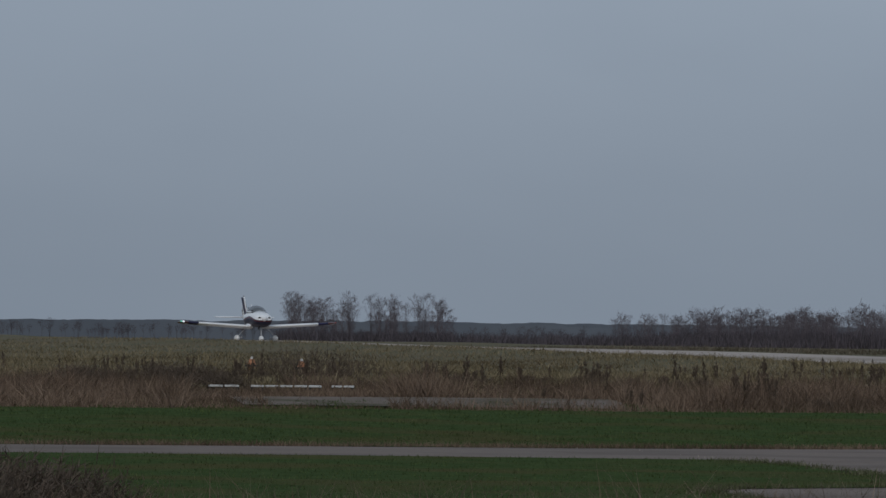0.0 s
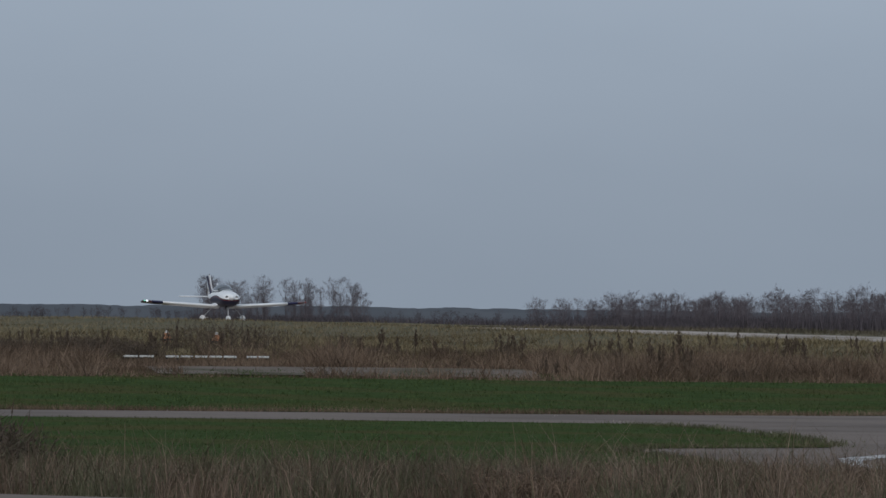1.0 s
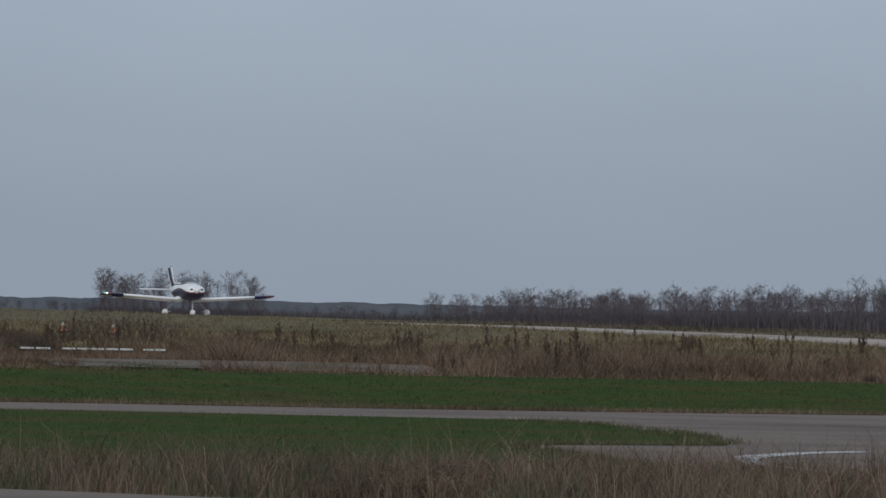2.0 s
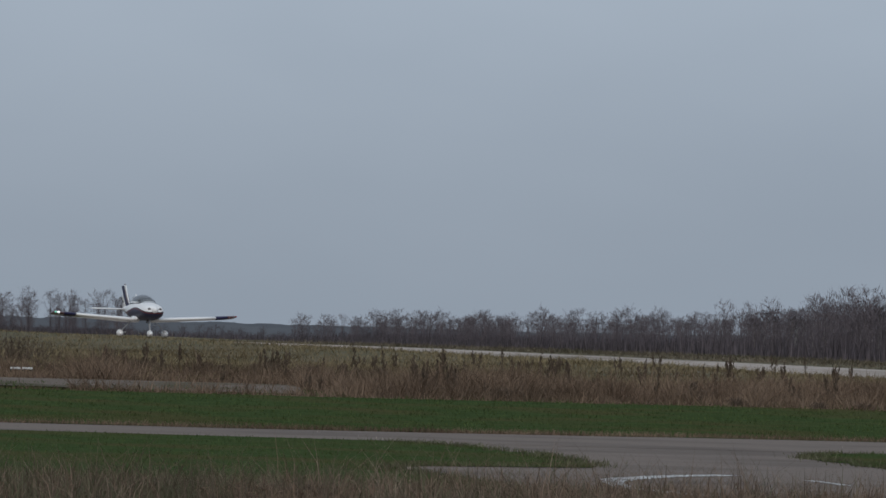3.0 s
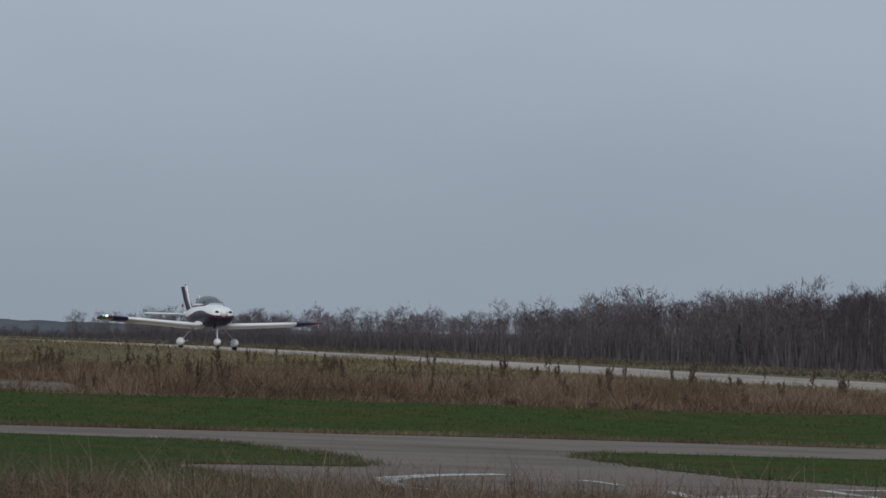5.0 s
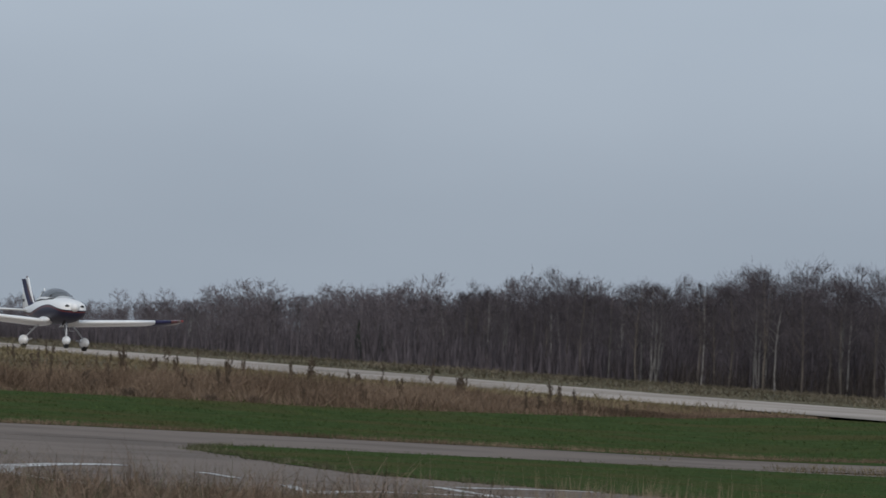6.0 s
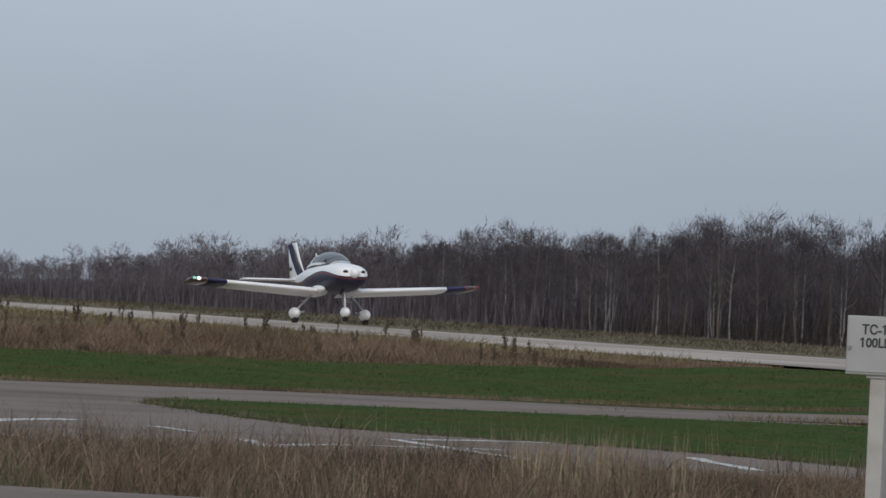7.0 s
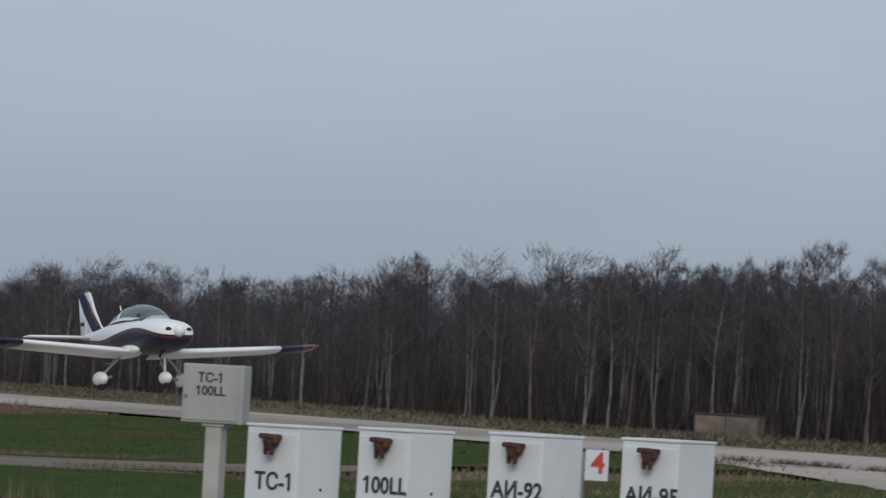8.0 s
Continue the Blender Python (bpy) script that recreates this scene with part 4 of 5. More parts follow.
def spruce(alpha, d, height):
    """A young spruce: straight trunk and whorls of drooping needle sprays."""
    rnd = random.Random(int(alpha * 100))
    a0 = radians(alpha)
    x0, y0 = -math.cos(a0) * d, math.sin(a0) * d
    root = empty("spruce_tree")
    root.matrix_world = pose(x0, y0, float(terrain(x0, y0)))
    part("trunk", tube_bm((0, 0, -0.2), (0, 0, height * 0.97), 0.10, 0.02, 7), M_BARK, root)
    verts, faces = [], []
    for _ in range(900):
        f = rnd.random() ** 0.8
        ang, reach = rnd.uniform(0, 6.283), (1 - f) * height * 0.20 * rnd.uniform(0.35, 1.1) + 0.08
        c = Vector((math.cos(ang) * reach * 0.5, math.sin(ang) * reach * 0.5, height * (0.08 + 0.92 * f)))
        tip = Vector((math.cos(ang) * reach, math.sin(ang) * reach, c.z - 0.25 * reach + rnd.uniform(-0.1, 0.15)))
        side = Vector((-math.sin(ang), math.cos(ang), rnd.uniform(-1, 1))) * 0.07
        i = len(verts)
        verts += [tuple(c - side), tuple(c + side), tuple(tip)]
        faces.append((i, i + 1, i + 2))
    mesh_object("crown", verts, faces, M_SPRUCE, root)
    return tagged(root, "small dark green spruce among bare birches", "tree", "spruces in the woods")


for alpha, d, height in ((18.42, 880, 6.6), (18.60, 876, 6.0), (18.70, 885, 5.2)):
    spruce(alpha, d, height)
# bushy undergrowth along the wood's edge, the woods' shade put into its colour
bx = np.random.RandomState(31)
sp = bx.uniform(0, 1, 60000) ** 1.3
k = np.linspace(0, 1, len(WOOD_X))
x = np.interp(sp, k, WOOD_X) + bx.normal(0, 3, len(sp))
y = np.interp(sp, k, WOOD_Y) + 60 * bx.uniform(0, 1, len(sp)) ** 1.5
blades("undergrowth", x, y, bx.uniform(0.5, 4.2, len(sp)), np.full(len(sp), 0.15), np.full(len(sp), 0.2), M_SHADED_BRUSH, "bare brushwood under the trees", "undergrowth", 33)

sp = bx.uniform(0.46, 1, 70000)
x = np.interp(sp, k, WOOD_X) - 60 * bx.uniform(0, 1, len(sp))
y = np.interp(sp, k, WOOD_Y) + 70 * bx.uniform(0, 1, len(sp))
blades("undergrowth", x, y, bx.uniform(1.0, 6.0, len(sp)), np.full(len(sp), 0.42), np.full(len(sp), 0.12), M_TWIG, "bare brushwood under the trees", "undergrowth", 35)
al = np.radians(np.concatenate([bx.uniform(9.9, 11.4, 7000), bx.uniform(11.0, 14.5, 9000)]))
d = bx.uniform(1430, 1600, len(al))
blades("undergrowth", -np.cos(al) * d, np.sin(al) * d, bx.uniform(0.6, 2.8, len(al)), np.full(len(al), 0.2), np.full(len(al), 0.35), M_TWIG, "bare brushwood under the far birches", "undergrowth", 36)
# thin saplings deep in the near woods, their colour darkened to stand for shade
sp = bx.uniform(0, 0.6, 70000) ** 1.25
x = np.interp(sp, k, WOOD_X) + bx.normal(0, 4, len(sp))
y = np.interp(sp, k, WOOD_Y) + 18 + 75 * bx.uniform(0, 1, len(sp))
blades("saplings", x, y, bx.uniform(2.5, 9.0, len(sp)), np.full(len(sp), 0.17), np.full(len(sp), 0.07), M_SHADED_BRUSH, "thin saplings inside the woods, coloured as shaded", "undergrowth", 34)

# far woods on the skyline, kilometres away, with haze in their colour


def far_woods():
    rnd = np.random.RandomState(9)
    verts, faces = [], []
    for row, (d, top) in enumerate(((3300, 0.0), (4000, 1.5))):
        al = np.radians(np.linspace(2, 32, 900))
        bump = np.convolve(rnd.normal(0, 1, 960), np.ones(7) / 7, "same")[:900] * 0.9 + np.convolve(rnd.normal(0, 1, 960), np.ones(60) / 60, "same")[:900] * 3
        zt = 1.7 - d * math.tan(radians(0.095)) + top + bump
        base = len(verts)
        for a, z in zip(al, zt):
            px, py = -math.cos(a) * d, math.sin(a) * d
            verts += [(px, py, float(terrain(px, py)) - 1.0), (px, py, float(z)), (px - 60 * math.cos(a), py + 60 * math.sin(a), float(z) - 2)]
        for i in range(899):
            j = base + 3 * i
            faces += [(j, j + 3, j + 4, j + 1), (j + 1, j + 4, j + 5, j + 2)]
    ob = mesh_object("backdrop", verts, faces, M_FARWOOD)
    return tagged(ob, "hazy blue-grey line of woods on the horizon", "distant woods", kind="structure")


far_woods()

# ---------------------------------------------------------------- fuel sample cabinets and sign


def lettering(words, size, material, parent, m, name="lettering"):
    """Words as a thin raised mesh in the built-in font, in the plane x (right), z (up)."""
    cu = bpy.data.curves.new(name, "FONT")
    cu.body, cu.size, cu.align_x, cu.align_y = words, size, "CENTER", "CENTER"
    cu.extrude, cu.offset = 0.0015, size * 0.022
    cu.resolution_u = 4
    tmp = bpy.data.objects.new("tmp", cu)
    scene.collection.objects.link(tmp)
    bpy.context.view_layer.update()
    me = bpy.data.meshes.new_from_object(tmp.evaluated_get(bpy.context.evaluated_depsgraph_get()))
    flags = []
    for k, ch in enumerate(words):          # the built-in figure one is a bare stem: add its flag
        if ch == "1":
            cu.body, cu.align_x = words[:k + 1], "LEFT"
            bpy.context.view_layer.update()
            part_me = bpy.data.meshes.new_from_object(tmp.evaluated_get(bpy.context.evaluated_depsgraph_get()))
            right = max(v.co.x for v in part_me.vertices)
            bpy.data.meshes.remove(part_me)
            cu.body = words
            bpy.context.view_layer.update()
            whole = bpy.data.meshes.new_from_object(tmp.evaluated_get(bpy.context.evaluated_depsgraph_get()))
            left = min(v.co.x for v in whole.vertices)
            bpy.data.meshes.remove(whole)
            flags.append(right - left)
    bpy.data.objects.remove(tmp)
    bpy.data.curves.remove(cu)
    if flags:
        bm = bmesh.new()
        bm.from_mesh(me)
        x_min, y_max = min(v.co.x for v in bm.verts), max(v.co.y for v in bm.verts)
        for right in flags:
            r = x_min + right - 0.05 * size
            pts = [(r, y_max), (r - 0.07 * size, y_max), (r - 0.24 * size, y_max - 0.15 * size), (r - 0.24 * size, y_max - 0.25 * size), (r, y_max - 0.12 * size)]
            bm.faces.new([bm.verts.new((px, py, 0.0016)) for px, py in pts])
        bm.to_mesh(me)
        bm.free()
    me.name = name
    me.materials.clear()
    me.materials.append(material)
    ob = new(name, me)
    ob.parent = parent
    ob.matrix_local = m @ pose(0, 0, 0, 90, 0, 0)
    return ob


def spot(alpha, d):
    a = radians(alpha)
    return -math.cos(a) * d, math.sin(a) * d


def facing(alpha, turn):
    """Heading (degrees) so that local -y looks back at the eye, then turned."""
    return 90 - alpha - turn


def fuel_cabinet(words, alpha, d, top, turn, width, size):
    """White steel cabinet with an overhanging lid plate, door, rusty valve handle and black lettering."""
    x0, y0 = spot(alpha, d)
    z0 = float(terrain(x0, y0))
    h = top - z0
    root = empty("fuel_cabinet")
    root.matrix_world = pose(x0, y0, z0, 0, 0, facing(alpha, turn))
    w, dp = width, 0.44
    part("body", box_bm(w, dp, h - 0.09, pose(0, 0, (h - 0.09) / 2 + 0.07), 0.008), M_CABINET, root)
    part("base", box_bm(w - 0.04, dp - 0.04, 0.075, pose(0, 0, 0.035)), M_STEEL, root, "grey steel plinth")
    part("lid", box_bm(w + 0.012, dp + 0.02, 0.020, pose(0, 0, h - 0.010), 0.005), M_CABINET, root)
    door = part("door", box_bm(w - 0.03, 0.012, h - 0.16, pose(0, -dp / 2 - 0.005, (h - 0.16) / 2 + 0.1), 0.004), M_CABINET, root)
    lettering(words, size, M_INK, door, pose(0.035, -dp / 2 - 0.0135, h - 0.385))
    # outlet valve: flange on the door, wide cap, tapering body and two short prongs
    fy = -dp / 2 - 0.055
    valve = part("valve", tube_bm((0.02, fy, h - 0.100), (0.02, fy, h - 0.165), 0.052, 0.036, 14), M_RUST, root, "rusty dark red outlet valve")
    part("valve_flange", tube_bm((0.02, -dp / 2 - 0.01, h - 0.125), (0.02, fy, h - 0.125), 0.034, None, 12), M_RUST, valve)
    part("valve_cap", box_bm(0.145, 0.085, 0.036, pose(0.02, fy, h - 0.082, 0, 2, 0), 0.012), M_RUST, valve)
    part("cap_lug", box_bm(0.03, 0.05, 0.045, pose(0.080, fy - 0.01, h - 0.106, 0, 12, 0), 0.008), M_RUST, valve)
    for px in (-0.004, 0.044):
        part("prong", tube_bm((px, fy - 0.012, h - 0.155), (px + 0.002, fy - 0.012, h - 0.205), 0.019, 0.015, 9), M_RUST, valve)
    part("drip_pipe", tube_bm((0.02, fy - 0.005, h - 0.16), (0.02, fy - 0.005, h - 0.225), 0.010, None, 8), M_STEEL, valve, "short steel drip pipe")
    part("keyhole", tube_bm((w / 2 + 0.001, 0.02, h - 0.42), (w / 2 + 0.008, 0.02, h - 0.42), 0.01, None, 10), M_INK, root)
    return tagged(root, "white steel fuel cabinet with a rusty valve and black lettering", "fuel cabinet", "fuel cabinets in a row")


D_BOX = 45.0
for words, alpha, top, turn, size in (("ТС-1", 23.91, 1.288, 40, 0.155), ("100LL", 24.85, 1.302, 41, 0.155),
                                      ("AИ-92", 25.95, 1.317, 37, 0.155), ("AИ-95", 27.07, 1.329, 33, 0.155)):
    fuel_cabinet(words, alpha, D_BOX, top, turn, 0.45, size)


def number_plate_on_post():
    """Small white plate with a red figure on a thin stake behind the cabinets."""
    x0, y0 = spot(26.47, 46.2)
    z0 = float(terrain(x0, y0))
    root = empty("number_sign")
    root.matrix_world = pose(x0, y0, z0, 0, 0, facing(26.4, 22))
    plate = part("plate", box_bm(0.17, 0.012, 0.21, pose(0.0, 0, 1.115), 0.003), M_CABINET, root)
    lettering("4", 0.20, M_REDINK, plate, pose(0.012, -0.009, 1.125))
    part("stake", box_bm(0.03, 0.03, 1.2, pose(-0.12, 0.03, 0.6), 0.003), M_STEEL, root, "thin grey steel stake")
    part("bracket", box_bm(0.10, 0.01, 0.03, pose(-0.09, 0.012, 1.05)), M_STEEL, root)
    return tagged(root, "small white plate with a red figure four", "sign")


number_plate_on_post()


def box_sign():
    """Grey enamel box on a square post, lettered in black."""
    x0, y0 = spot(23.23, 45.6)
    z0 = float(terrain(x0, y0))
    root = empty("box_sign")
    root.matrix_world = pose(x0, y0, z0, 0, 0, facing(23.1, 24))
    case = part("case", box_bm(0.435, 0.16, 0.395, pose(0, 0, 1.462), 0.008), M_SIGNBOX, root)
    part("door", box_bm(0.40, 0.010, 0.36, pose(-0.004, -0.083, 1.462), 0.003), M_SIGNBOX, case)
    part("side_flange", box_bm(0.03, 0.018, 0.40, pose(0.216, -0.07, 1.462), 0.004), M_SIGNBOX, case)
    part("post", box_bm(0.115, 0.115, 1.28, pose(0.01, 0.01, 0.63), 0.008), M_POST, root, "pale painted steel post")
    part("collar", box_bm(0.16, 0.14, 0.025, pose(0.01, 0.01, 1.255), 0.004), M_POST, root)
    part("latch", tube_bm((-0.185, -0.088, 1.445), (-0.185, -0.104, 1.445), 0.012, None, 10), M_STEEL, case, "small steel latch")
    lettering("ТС-1", 0.088, M_INK, case, pose(-0.008, -0.0895, 1.565))
    lettering("100LL", 0.088, M_INK, case, pose(-0.005, -0.0895, 1.478))
    return tagged(root, "grey box sign with black lettering on a pale post", "sign")


box_sign()

# ---------------------------------------------------------------- markers in the field


def field_marker(x0, y0, pale):
    """Squat orange runway marker lamp: flange, cone, collar and lens."""
    z0 = float(terrain(x0, y0))
    root = empty("runway_marker")
    root.matrix_world = pose(x0, y0, z0) @ Matrix.Scale(0.8, 4)
    part("foot", tube_bm((0, 0, 0), (0, 0, 0.16), 0.17, 0.14, 14), M_PALE if pale else M_ORANGE, root, "pale foot")
    part("flange", tube_bm((0, 0, 0.16), (0, 0, 0.21), 0.26, 0.24, 16), M_BLACK, root, "dark flange")
    part("cone", tube_bm((0, 0, 0.21), (0, 0, 0.40), 0.15, 0.08, 14), M_ORANGE, root)
    part("lens", tube_bm((0, 0, 0.40), (0, 0, 0.48), 0.055, 0.04, 12), M_MARKING, root, "clouded white lens")
    return tagged(root, "weathered orange runway marker light in the weeds", "runway light", "runway markers")


field_marker(-178.5, 30.5, False)
field_marker(-171.5, 30.6, True)


def kerb_bars():
    """White-painted bars lying end to end on low dark blocks."""
    a, b = Vector((-136.4, 22.4, 0)), Vector((-135.6, 25.3, 0))
    for f0, f1 in ((0.0, 0.22), (0.29, 0.78), (0.84, 1.0)):
        n = max(2, round((f1 - f0) * 10))
        for k in range(n):
            p = a.lerp(b, f0 + (f1 - f0) * (k + 0.05) / n)
            q = a.lerp(b, f0 + (f1 - f0) * (k + 0.93) / n)
            c = (p + q) / 2
            root = empty("marker_bar")
            ang = math.degrees(math.atan2(q.y - p.y, q.x - p.x))
            root.matrix_world = pose(c.x, c.y, float(terrain(c.x, c.y)), 0, 0, ang)
            ln = (q - p).length
            part("bar", box_bm(ln, 0.08, 0.042, pose(0, 0, 0.115), 0.01), M_MARKING, root)
            for sx in (-0.4, 0.4):
                part("foot", box_bm(0.05, 0.10, 0.10, pose(ln * sx, 0, 0.04)), M_BLACK, root, "dark foot")
            tagged(root, "white-painted marker bar lying in the weeds", "marker bar", "white marker bars")


kerb_bars()


def store_tank():
    """Pale low shed at the foot of the woods."""
    x0, y0 = spot(27.57, 300)
    z0 = float(terrain(x0, y0))
    root = empty("shed")
    root.matrix_world = pose(x0, y0, z0, 0, 0, facing(27.75, 14))
    part("wall", box_bm(2.9, 1.3, 0.96, pose(0, 0, 0.48), 0.02), M_BARK, root)
    part("panel", box_bm(1.36, 0.04, 0.80, pose(-0.72, -0.67, 0.50), 0.01), M_OLDSLAB, root, "pale sheet panel")
    part("panel", box_bm(1.36, 0.04, 0.80, pose(0.72, -0.67, 0.48), 0.01), M_SHEET, root, "dull grey sheet panel")
    part("roof", box_bm(2.95, 1.4, 0.05, pose(0, 0, 0.985), 0.01), M_RUST, root, "rusty red roof sheet")
    return tagged(root, "low weathered grey shed with a rusty roof", "shed")


store_tank()

# ---------------------------------------------------------------- the aircraft


def hull_ring(x, w, zb, zt, power=2.4, n=40):
    zc, hz = (zb + zt) / 2, (zt - zb) / 2
    ring = []
    for i in range(n):
        a = 6.28318 * i / n
        c, s = math.cos(a), math.sin(a)
        ring.append((x, w * math.copysign(abs(c) ** (2 / power), c), zc + hz * math.copysign(abs(s) ** (2 / power), s)))
    return ring


def resample(stations, n):
    st = np.array(stations, float)
    u = np.linspace(0, 1, n)
    k = np.linspace(0, 1, len(st))
    out = []
    for v in u:                                   # smooth through the stations
        i = min(len(st) - 2, int(v * (len(st) - 1)))
        f = (v - k[i]) * (len(st) - 1)
        p0, p1, p2, p3 = st[max(0, i - 1)], st[i], st[i + 1], st[min(len(st) - 1, i + 2)]
        out.append(0.5 * (2 * p1 + (p2 - p0) * f + (2 * p0 - 5 * p1 + 4 * p2 - p3) * f * f + (3 * p1 - p0 - 3 * p2 + p3) * f ** 3))
    return out


def foil(chord, thick, n=14):
    """Closed aerofoil outline, leading edge at 0, trailing edge at -chord; (x, z)."""
    pts = []
    for i in range(n + 1):
        u = 0.5 * (1 - math.cos(math.pi * i / n))
        t = 5 * thick * (0.2969 * math.sqrt(u) - 0.126 * u - 0.3516 * u * u + 0.2843 * u ** 3 - 0.1036 * u ** 4)
        pts.append((-u * chord, (t + 0.02 * math.sin(math.pi * u)) * chord))
    low = []
    for i in range(n - 1, 0, -1):
        u = 0.5 * (1 - math.cos(math.pi * i / n))
        t = 5 * thick * (0.2969 * math.sqrt(u) - 0.126 * u - 0.3516 * u * u + 0.2843 * u ** 3 - 0.1036 * u ** 4)
        low.append((-u * chord, (-t + 0.02 * math.sin(math.pi * u)) * chord))
    return pts + low


def wing_bm(stations, side, incidence=0.0):
    """Loft of aerofoils at (span y, leading edge x, chord, z, thickness ratio)."""
    ct, st = math.cos(radians(incidence)), math.sin(radians(incidence))
    rings = []
    for yy, xle, chord, zz, th in stations:
        rings.append([(xle + px * ct + pz * st, side * yy, zz + pz * ct + px * st) for px, pz in foil(chord, th)])
    return loft_bm(rings)


def ellipsoid_bm(c, rx, ry, rz, seg=18, rings=12, squeeze=None):
    bm = bmesh.new()
    bmesh.ops.create_uvsphere(bm, u_segments=seg, v_segments=rings, radius=1.0)
    for v in bm.verts:
        x, y, z = v.co
        if squeeze and x < 0:
            y *= 1 - squeeze * x * x
            z *= 1 - squeeze * 0.6 * x * x
        v.co = Vector((c[0] + rx * x, c[1] + ry * y, c[2] + rz * z))
    return bm


UP = 0.22      # the hull sits this much higher over its wheels


def aircraft():
    root = empty("light_aircraft")
    hull = [(-3.75, 0.03, 1.12, 1.26), (-2.95, 0.14, 0.98, 1.30), (-2.2, 0.27, 0.84, 1.36), (-1.45, 0.40, 0.74, 1.42), (-0.8, 0.51, 0.66, 1.46),
            (-0.1, 0.56, 0.62, 1.47), (0.6, 0.565, 0.60, 1.45), (1.2, 0.55, 0.60, 1.40), (1.7, 0.51, 0.64, 1.34), (2.0, 0.45, 0.70, 1.29),
            (2.18, 0.36, 0.79, 1.23), (2.25, 0.26, 0.88, 1.18)]
    body = part("fuselage", loft_bm([hull_ring(*q) for q in resample(hull, 44)]), M_HULL, root,
                "white fuselage with a navy and dark red belly", True)
    for sy in (-1, 1):
        part("air_intake", ellipsoid_bm((2.215, 0.235 * sy, 1.10), 0.05, 0.085, 0.05), M_BLACK, body, "black air intake", True)
    part("spinner", ellipsoid_bm((2.22, 0, 1.07), 0.22, 0.15, 0.15, squeeze=0.0), M_WHITE, root, "white spinner", True)
    part("exhaust_pipe", tube_bm((1.72, -0.16, 0.66), (1.50, -0.17, 0.52), 0.035, None, 10), M_BLACK, root)
    # canopy: glass bubble, frame hoops and sill
    def can(u, grow=0.0):
        cx = -1.55 + 2.75 * u
        bow = (u - 0.55) / 0.45 if u > 0.55 else (0.55 - u) / 0.55
        hgt = max(0.0, 1 - bow ** (2.0 if u > 0.55 else 1.7)) ** (0.72 if u > 0.55 else 0.9) * 0.38 + grow
        wid = 0.45 * (math.sin(math.pi * (0.06 + 0.88 * u)) ** 0.45) + grow
        base = float(np.interp(cx, [-1.5, -0.1, 0.6, 1.3], [1.36, 1.40, 1.38, 1.33]))
        return [(cx, wid * math.cos(a), base + hgt * math.sin(a)) for a in np.linspace(0, math.pi, 19)]
    rings = [can(u) for u in np.linspace(0.02, 0.985, 26)]
    bm = loft_bm(rings, closed=False, caps=False)
    glass = part("canopy", bm, M_GLASS, root, "clear bubble canopy with dark cockpit", True)
    glass.visible_shadow = False
    for u0, wdt in ((0.38, 0.028), (0.03, 0.025)):
        part("canopy_frame", loft_bm([can(u0, 0.008), can(u0 + wdt, 0.016), can(u0 + 2 * wdt, 0.008)], False, False), M_WHITE, glass, "white canopy hoop", True)
    for sy in (-1, 1):
        rail = []
        for u in np.linspace(0.02, 0.985, 20):
            r = can(u, 0.008)
            q, q2 = (r[0], r[1]) if sy > 0 else (r[-1], r[-2])
            rail.append([q, q2])
        part("canopy_sill", loft_bm(rail, False, False), M_WHITE, glass)
    part("cockpit_interior", loft_bm([hull_ring(q, w, 1.22, zt, 3.0, 20) for q, w, zt in ((-1.22, 0.34, 1.462), (-0.8, 0.40, 1.490), (-0.3, 0.43, 1.500), (0.4, 0.43, 1.485), (0.92, 0.38, 1.450))]), M_CABIN, root, "dark cockpit interior")
    for sy in (-1, 1):
        part("seat", box_bm(0.14, 0.32, 0.34, pose(-0.46, 0.20 * sy, 1.50, 0, -16, 0), 0.05), M_CABIN, root, "dark seat back")
    part("instrument_panel", box_bm(0.14, 0.74, 0.12, pose(0.60, 0, 1.47), 0.03), M_BLACK, root)
    part("antenna", tube_bm((-1.20, 0, 1.42), (-1.42, 0, 1.82), 0.026, 0.014, 6), M_WHITE, root)
    # wings
    for sy, nm in ((1, "wing"), (-1, "wing")):
        tan_d = math.tan(radians(3.4))
        def at(y, sy=sy):
            return (y, 0.74 - 0.05 * y / 4, 1.36 - 0.24 * y / 4, 0.655 + tan_d * max(0, y - 0.5), 0.15 - 0.02 * y / 4)
        w = part(nm, wing_bm([at(q) for q in (0.30, 0.8, 1.6, 2.4, 3.18)], sy, 5.0), M_WHITE, root, smooth=True)
        part("wing_root_fairing", ellipsoid_bm((0.40, 0.50 * sy, 0.69), 0.62, 0.15, 0.125, squeeze=0.4), M_WHITE, w, smooth=True)
        tip = part("wing_tip", wing_bm([at(q) for q in (3.182, 3.5, 3.72)], sy, 5.0), M_NAVY, w, "navy blue wing tip", True)
        y1, x1, c1, z1, t1 = at(3.722)
        part("tip_cap", wing_bm([(3.722, x1, c1, z1, t1), (3.90, x1 - 0.03, c1 * 0.97, z1 + 0.018, t1), (4.06, x1 - 0.09, c1 * 0.90, z1 + 0.030, t1 * 0.98),
                                 (4.15, x1 - 0.22, c1 * 0.70, z1 + 0.038, t1 * 0.75)], sy, 5.0), M_RED, tip, "dark red wing tip cap", True)
        part("position_light", ellipsoid_bm((x1 - 0.08, 4.10 * sy, z1 + 0.045), 0.075, 0.05, 0.04), M_GREENLAMP if sy < 0 else M_REDLAMP, tip,
             "green glowing position light" if sy < 0 else "red position light", True)
        part("strobe_light", ellipsoid_bm((x1 - 0.02, 3.99 * sy, z1 + 0.035), 0.075, 0.06, 0.05), M_STROBE if sy < 0 else M_CLOUDED, tip, "bright white strobe light" if sy < 0 else "clouded strobe lens", True)
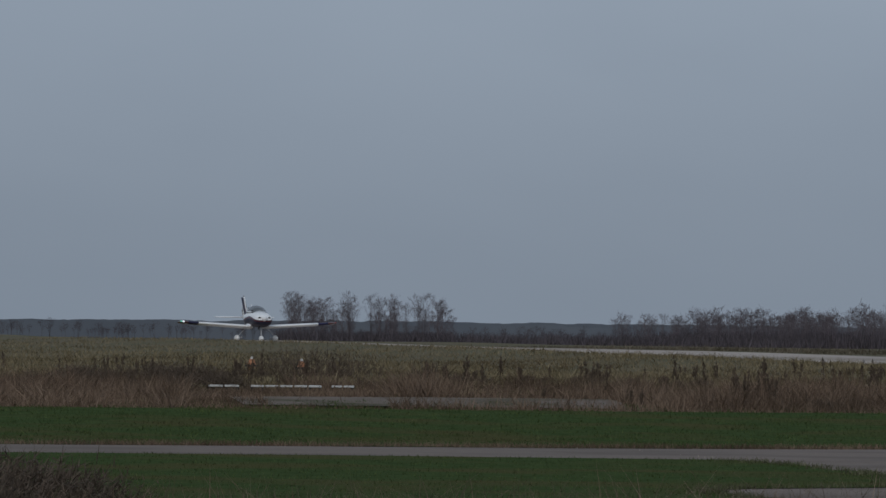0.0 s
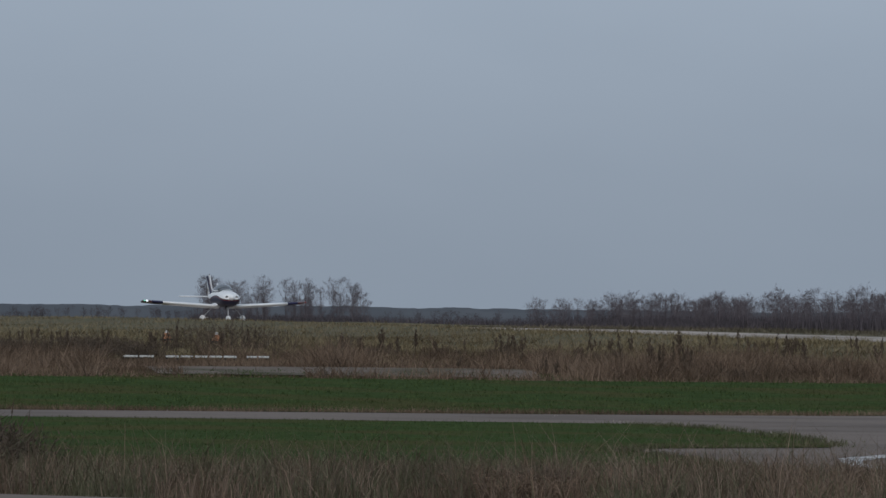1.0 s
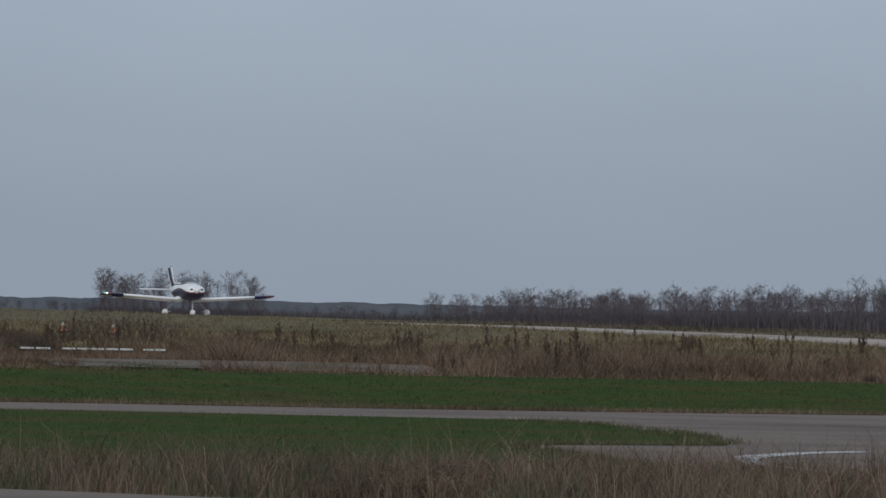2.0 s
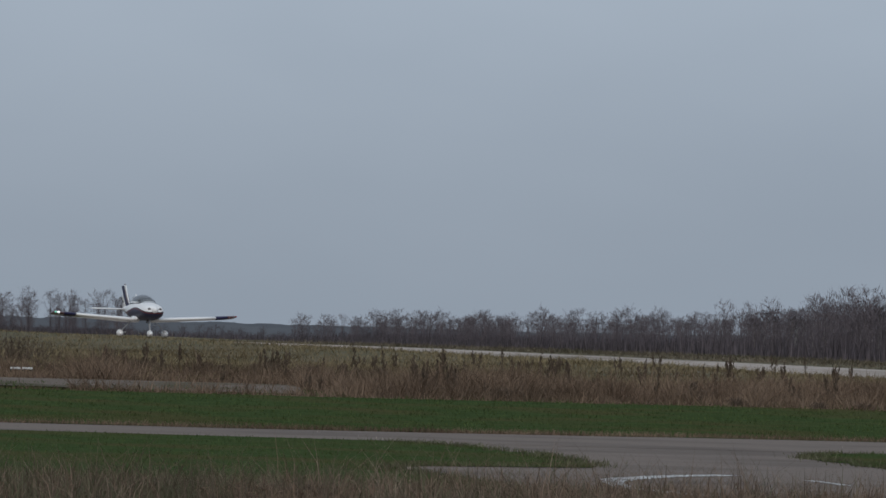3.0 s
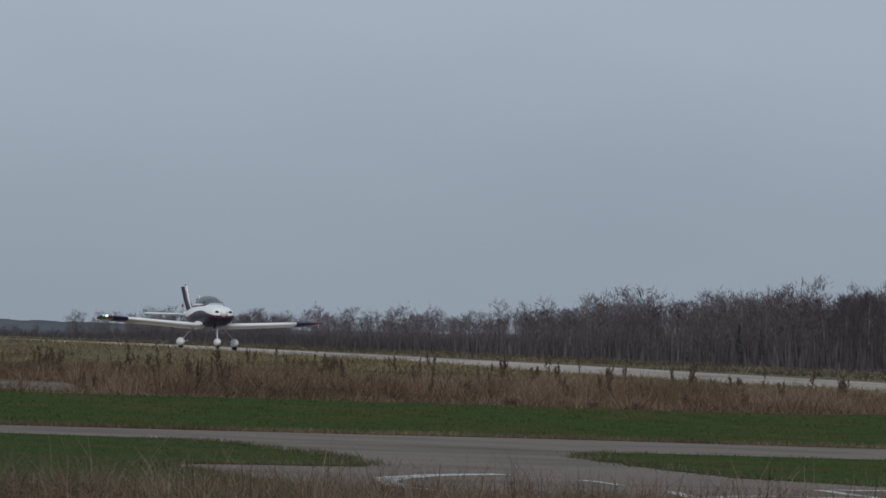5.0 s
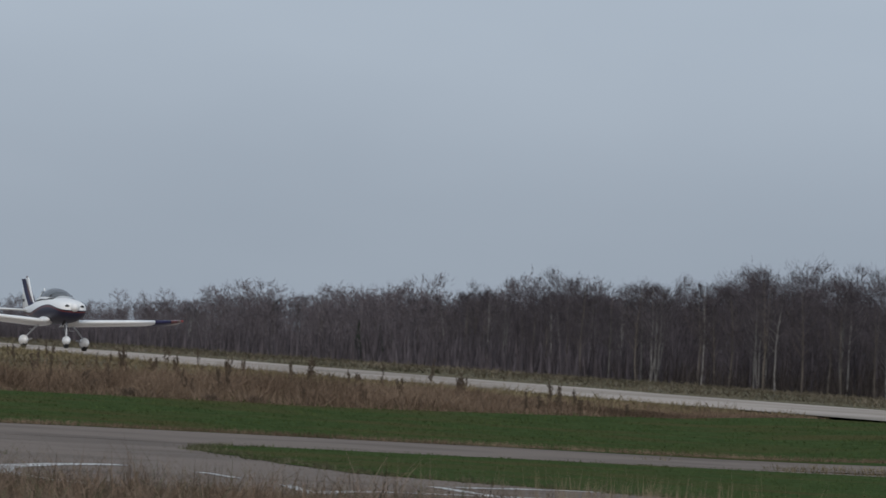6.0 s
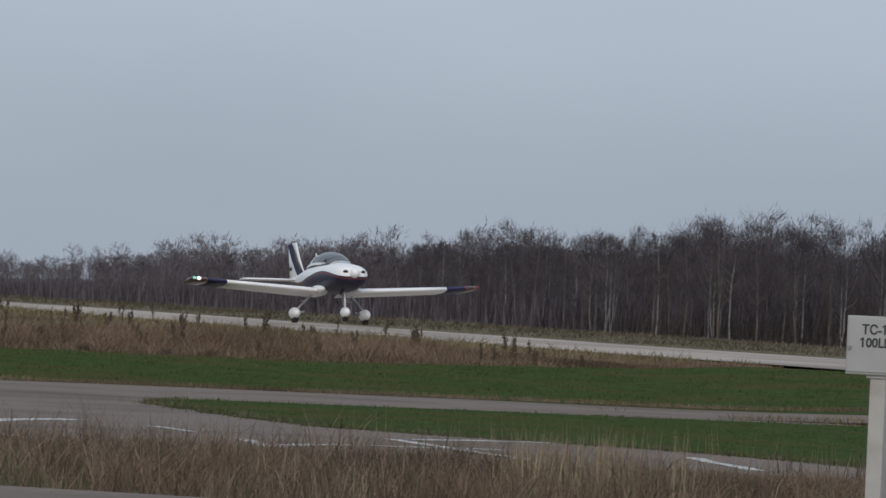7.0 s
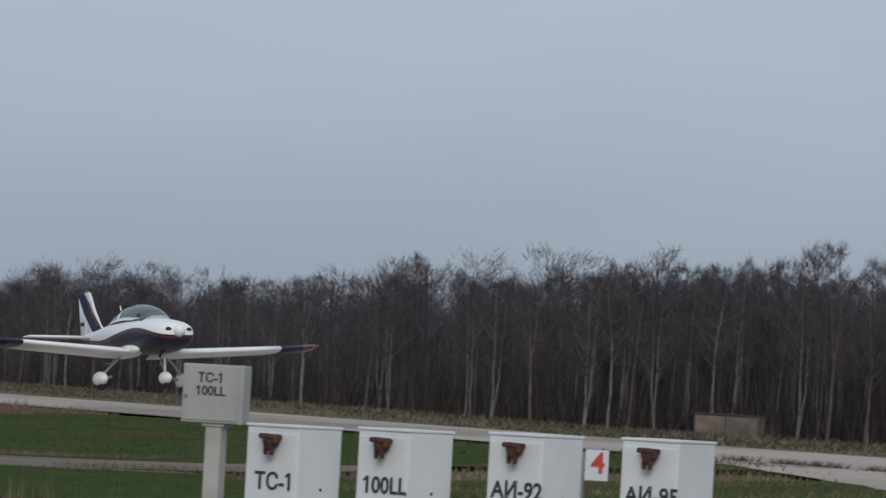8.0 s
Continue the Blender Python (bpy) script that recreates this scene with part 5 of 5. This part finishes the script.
        # tailplane
        part("tailplane", wing_bm([(0.05, -2.95, 0.78, 1.16, 0.10), (0.8, -3.03, 0.70, 1.16, 0.10), (1.50, -3.10, 0.62, 1.16, 0.10), (1.58, -3.16, 0.50, 1.16, 0.07)], sy),
             M_WHITE, root, smooth=True)
        # main gear
        leg = part("main_gear_leg", loft_bm([[(0.10 + dx, sy * (0.42 + dy), 0.66 + dz) for dx, dy, dz in q] for q in
                   ([(-.05, 0, 0), (.05, 0, 0), (.05, .02, .035), (-.05, .02, .035)],
                    [(-.07, .30, -.26), (.02, .30, -.26), (.02, .32, -.23), (-.07, .32, -.23)],
                    [(-.13, .54, -.53), (-.05, .54, -.53), (-.05, .56, -.50), (-.13, .56, -.50)])]), M_STEEL, root, "grey main gear leg")
        part("wheel_fairing", ellipsoid_bm((-0.06, 1.02 * sy, 0.265 - UP), 0.38, 0.140, 0.165, squeeze=0.55), M_WHITE, leg, "white wheel fairing", True)
        part("wheel", tube_bm((0, (1.02 - 0.06) * sy, 0.165 - UP), (0, (1.02 + 0.06) * sy, 0.165 - UP), 0.165, None, 24), M_BLACK, leg, "black tyre", True)
        part("axle_stub", tube_bm((-0.02, 0.92 * sy, 0.27 - UP), (-0.02, 0.74 * sy, 0.32 - UP), 0.03, 0.03, 8), M_STEEL, leg)
        part("step", tube_bm((-0.30, 0.55 * sy, 0.66), (-0.36, 0.60 * sy, 0.42), 0.015, None, 6), M_STEEL, root, "steel boarding step")
        part("step_tread", box_bm(0.10, 0.16, 0.02, pose(-0.37, 0.66 * sy, 0.42)), M_STEEL, root)
    # nose gear
    strut = part("nose_gear_strut", tube_bm((1.36, 0, 0.66), (1.42, 0, 0.28 - UP), 0.035, 0.03, 10), M_STEEL, root, "grey nose gear strut")
    part("drag_link", tube_bm((1.06, 0, 0.62), (1.36, 0, 0.36 - UP), 0.018, None, 8), M_STEEL, strut)
    part("nose_wheel_fairing", ellipsoid_bm((1.40, 0, 0.245 - UP), 0.32, 0.120, 0.148, squeeze=0.55), M_WHITE, strut, "white nose wheel fairing", True)
    part("nose_wheel", tube_bm((1.43, -0.05, 0.15 - UP), (1.43, 0.05, 0.15 - UP), 0.15, None, 24), M_BLACK, strut, "black tyre", True)
    # fin and rudder
    def fin_ring(z, xle, chord, th):
        return [(xle + px, pz, z) for px, pz in ((q[0], q[1] - 0.02 * math.sin(math.pi * min(1, -q[0] / chord)) * chord) for q in foil(chord, th, 8))]
    fin = part("fin", loft_bm([fin_ring(1.22, -2.25, 1.22, 0.07), fin_ring(1.45, -2.62, 0.95, 0.08), fin_ring(1.8, -2.98, 0.67, 0.09), fin_ring(2.21, -3.30, 0.44, 0.09),
                               fin_ring(2.25, -3.36, 0.34, 0.06)]), M_WHITE, root, smooth=True)
    part("rudder", loft_bm([fin_ring(1.16, -3.49, 0.42, 0.08), fin_ring(1.7, -3.62, 0.40, 0.08), fin_ring(2.21, -3.76, 0.34, 0.08)]), M_WHITE, fin, smooth=True)
    for sy in (-1, 1):
        def skin(pts, yo):
            bm = bmesh.new()
            low = [bm.verts.new((px, sy * (yo - 0.006), pz)) for px, pz in pts]
            up = [bm.verts.new((px, sy * yo, pz)) for px, pz in pts]
            n = len(pts)
            bm.faces.new(up)
            bm.faces.new(low[::-1])
            for i in range(n):
                bm.faces.new((low[i], low[(i + 1) % n], up[(i + 1) % n], up[i]))
            return bm
        part("fin_stripe", skin([(-2.42, 1.30), (-3.10, 1.78), (-3.62, 2.215), (-4.04, 2.215), (-3.62, 1.74), (-3.05, 1.28)], 0.046), M_NAVY, fin, "navy fin stripe")
        part("fin_stripe_edge", skin([(-2.62, 1.44), (-3.06, 1.76), (-3.34, 2.03), (-3.44, 2.03), (-3.22, 1.76), (-2.80, 1.42)], 0.050), M_RED, fin, "dark red fin stripe edge")
        part("registration_bar", skin([(-3.84, 1.46), (-3.62, 1.46), (-3.62, 1.55), (-3.84, 1.55)], 0.05), M_INK, fin, "dark unreadable marking bar")
    part("beacon", ellipsoid_bm((-3.56, 0, 2.27), 0.06, 0.03, 0.035), M_CLOUDED, fin, "beacon lens", True)
    return tagged(root, "white low-wing light aircraft with navy and red trim taking off", "aircraft")


plane = aircraft()

# ---------------------------------------------------------------- what moves
# seconds, metres along x, height of the aircraft's datum, nose up, bank and yaw in degrees
TAKE_OFF = [
    (0.0, -349.90, 0.545, 0.5, 0.0, 1.2),
    (0.5, -342.50, 0.558, 0.6, 0.0, 1.2),
    (1.0, -334.60, 0.586, 0.7, 0.0, 1.2),
    (1.5, -325.90, 0.612, 0.8, 0.0, 1.4),
    (2.0, -316.70, 0.634, 0.9, 0.0, 1.7),
    (2.5, -306.80, 0.652, 1.0, 0.0, 2.0),
    (3.0, -295.50, 0.696, 1.0, 0.0, 2.0),
    (3.5, -282.90, 0.712, 1.3, 0.0, 1.5),
    (4.0, -270.60, 0.740, 1.2, 0.1, 0.9),
    (4.5, -256.50, 0.738, 1.7, 0.0, 0.7),
    (5.0, -241.80, 0.745, 2.0, 0.0, 0.4),
    (5.5, -226.40, 0.757, 2.3, 0.0, 0.2),
    (6.0, -211.20, 0.775, 2.8, 0.0, 0.0),
    (6.5, -194.80, 0.780, 3.6, 0.2, -0.4),
    (7.0, -178.55, 0.830, 3.9, 0.7, -1.6),
    (7.5, -160.95, 0.850, 4.4, 1.1, -2.0),
    (8.0, -144.15, 1.070, 3.8, 1.5, -1.1),
]


def motions():
    rows = []
    for t, px, height, nose_up, bank, yaw in TAKE_OFF:
        rows.append((t, pose(px, 60.0, height, bank, -nose_up, yaw)))
    walk(plane, rows)


motions()
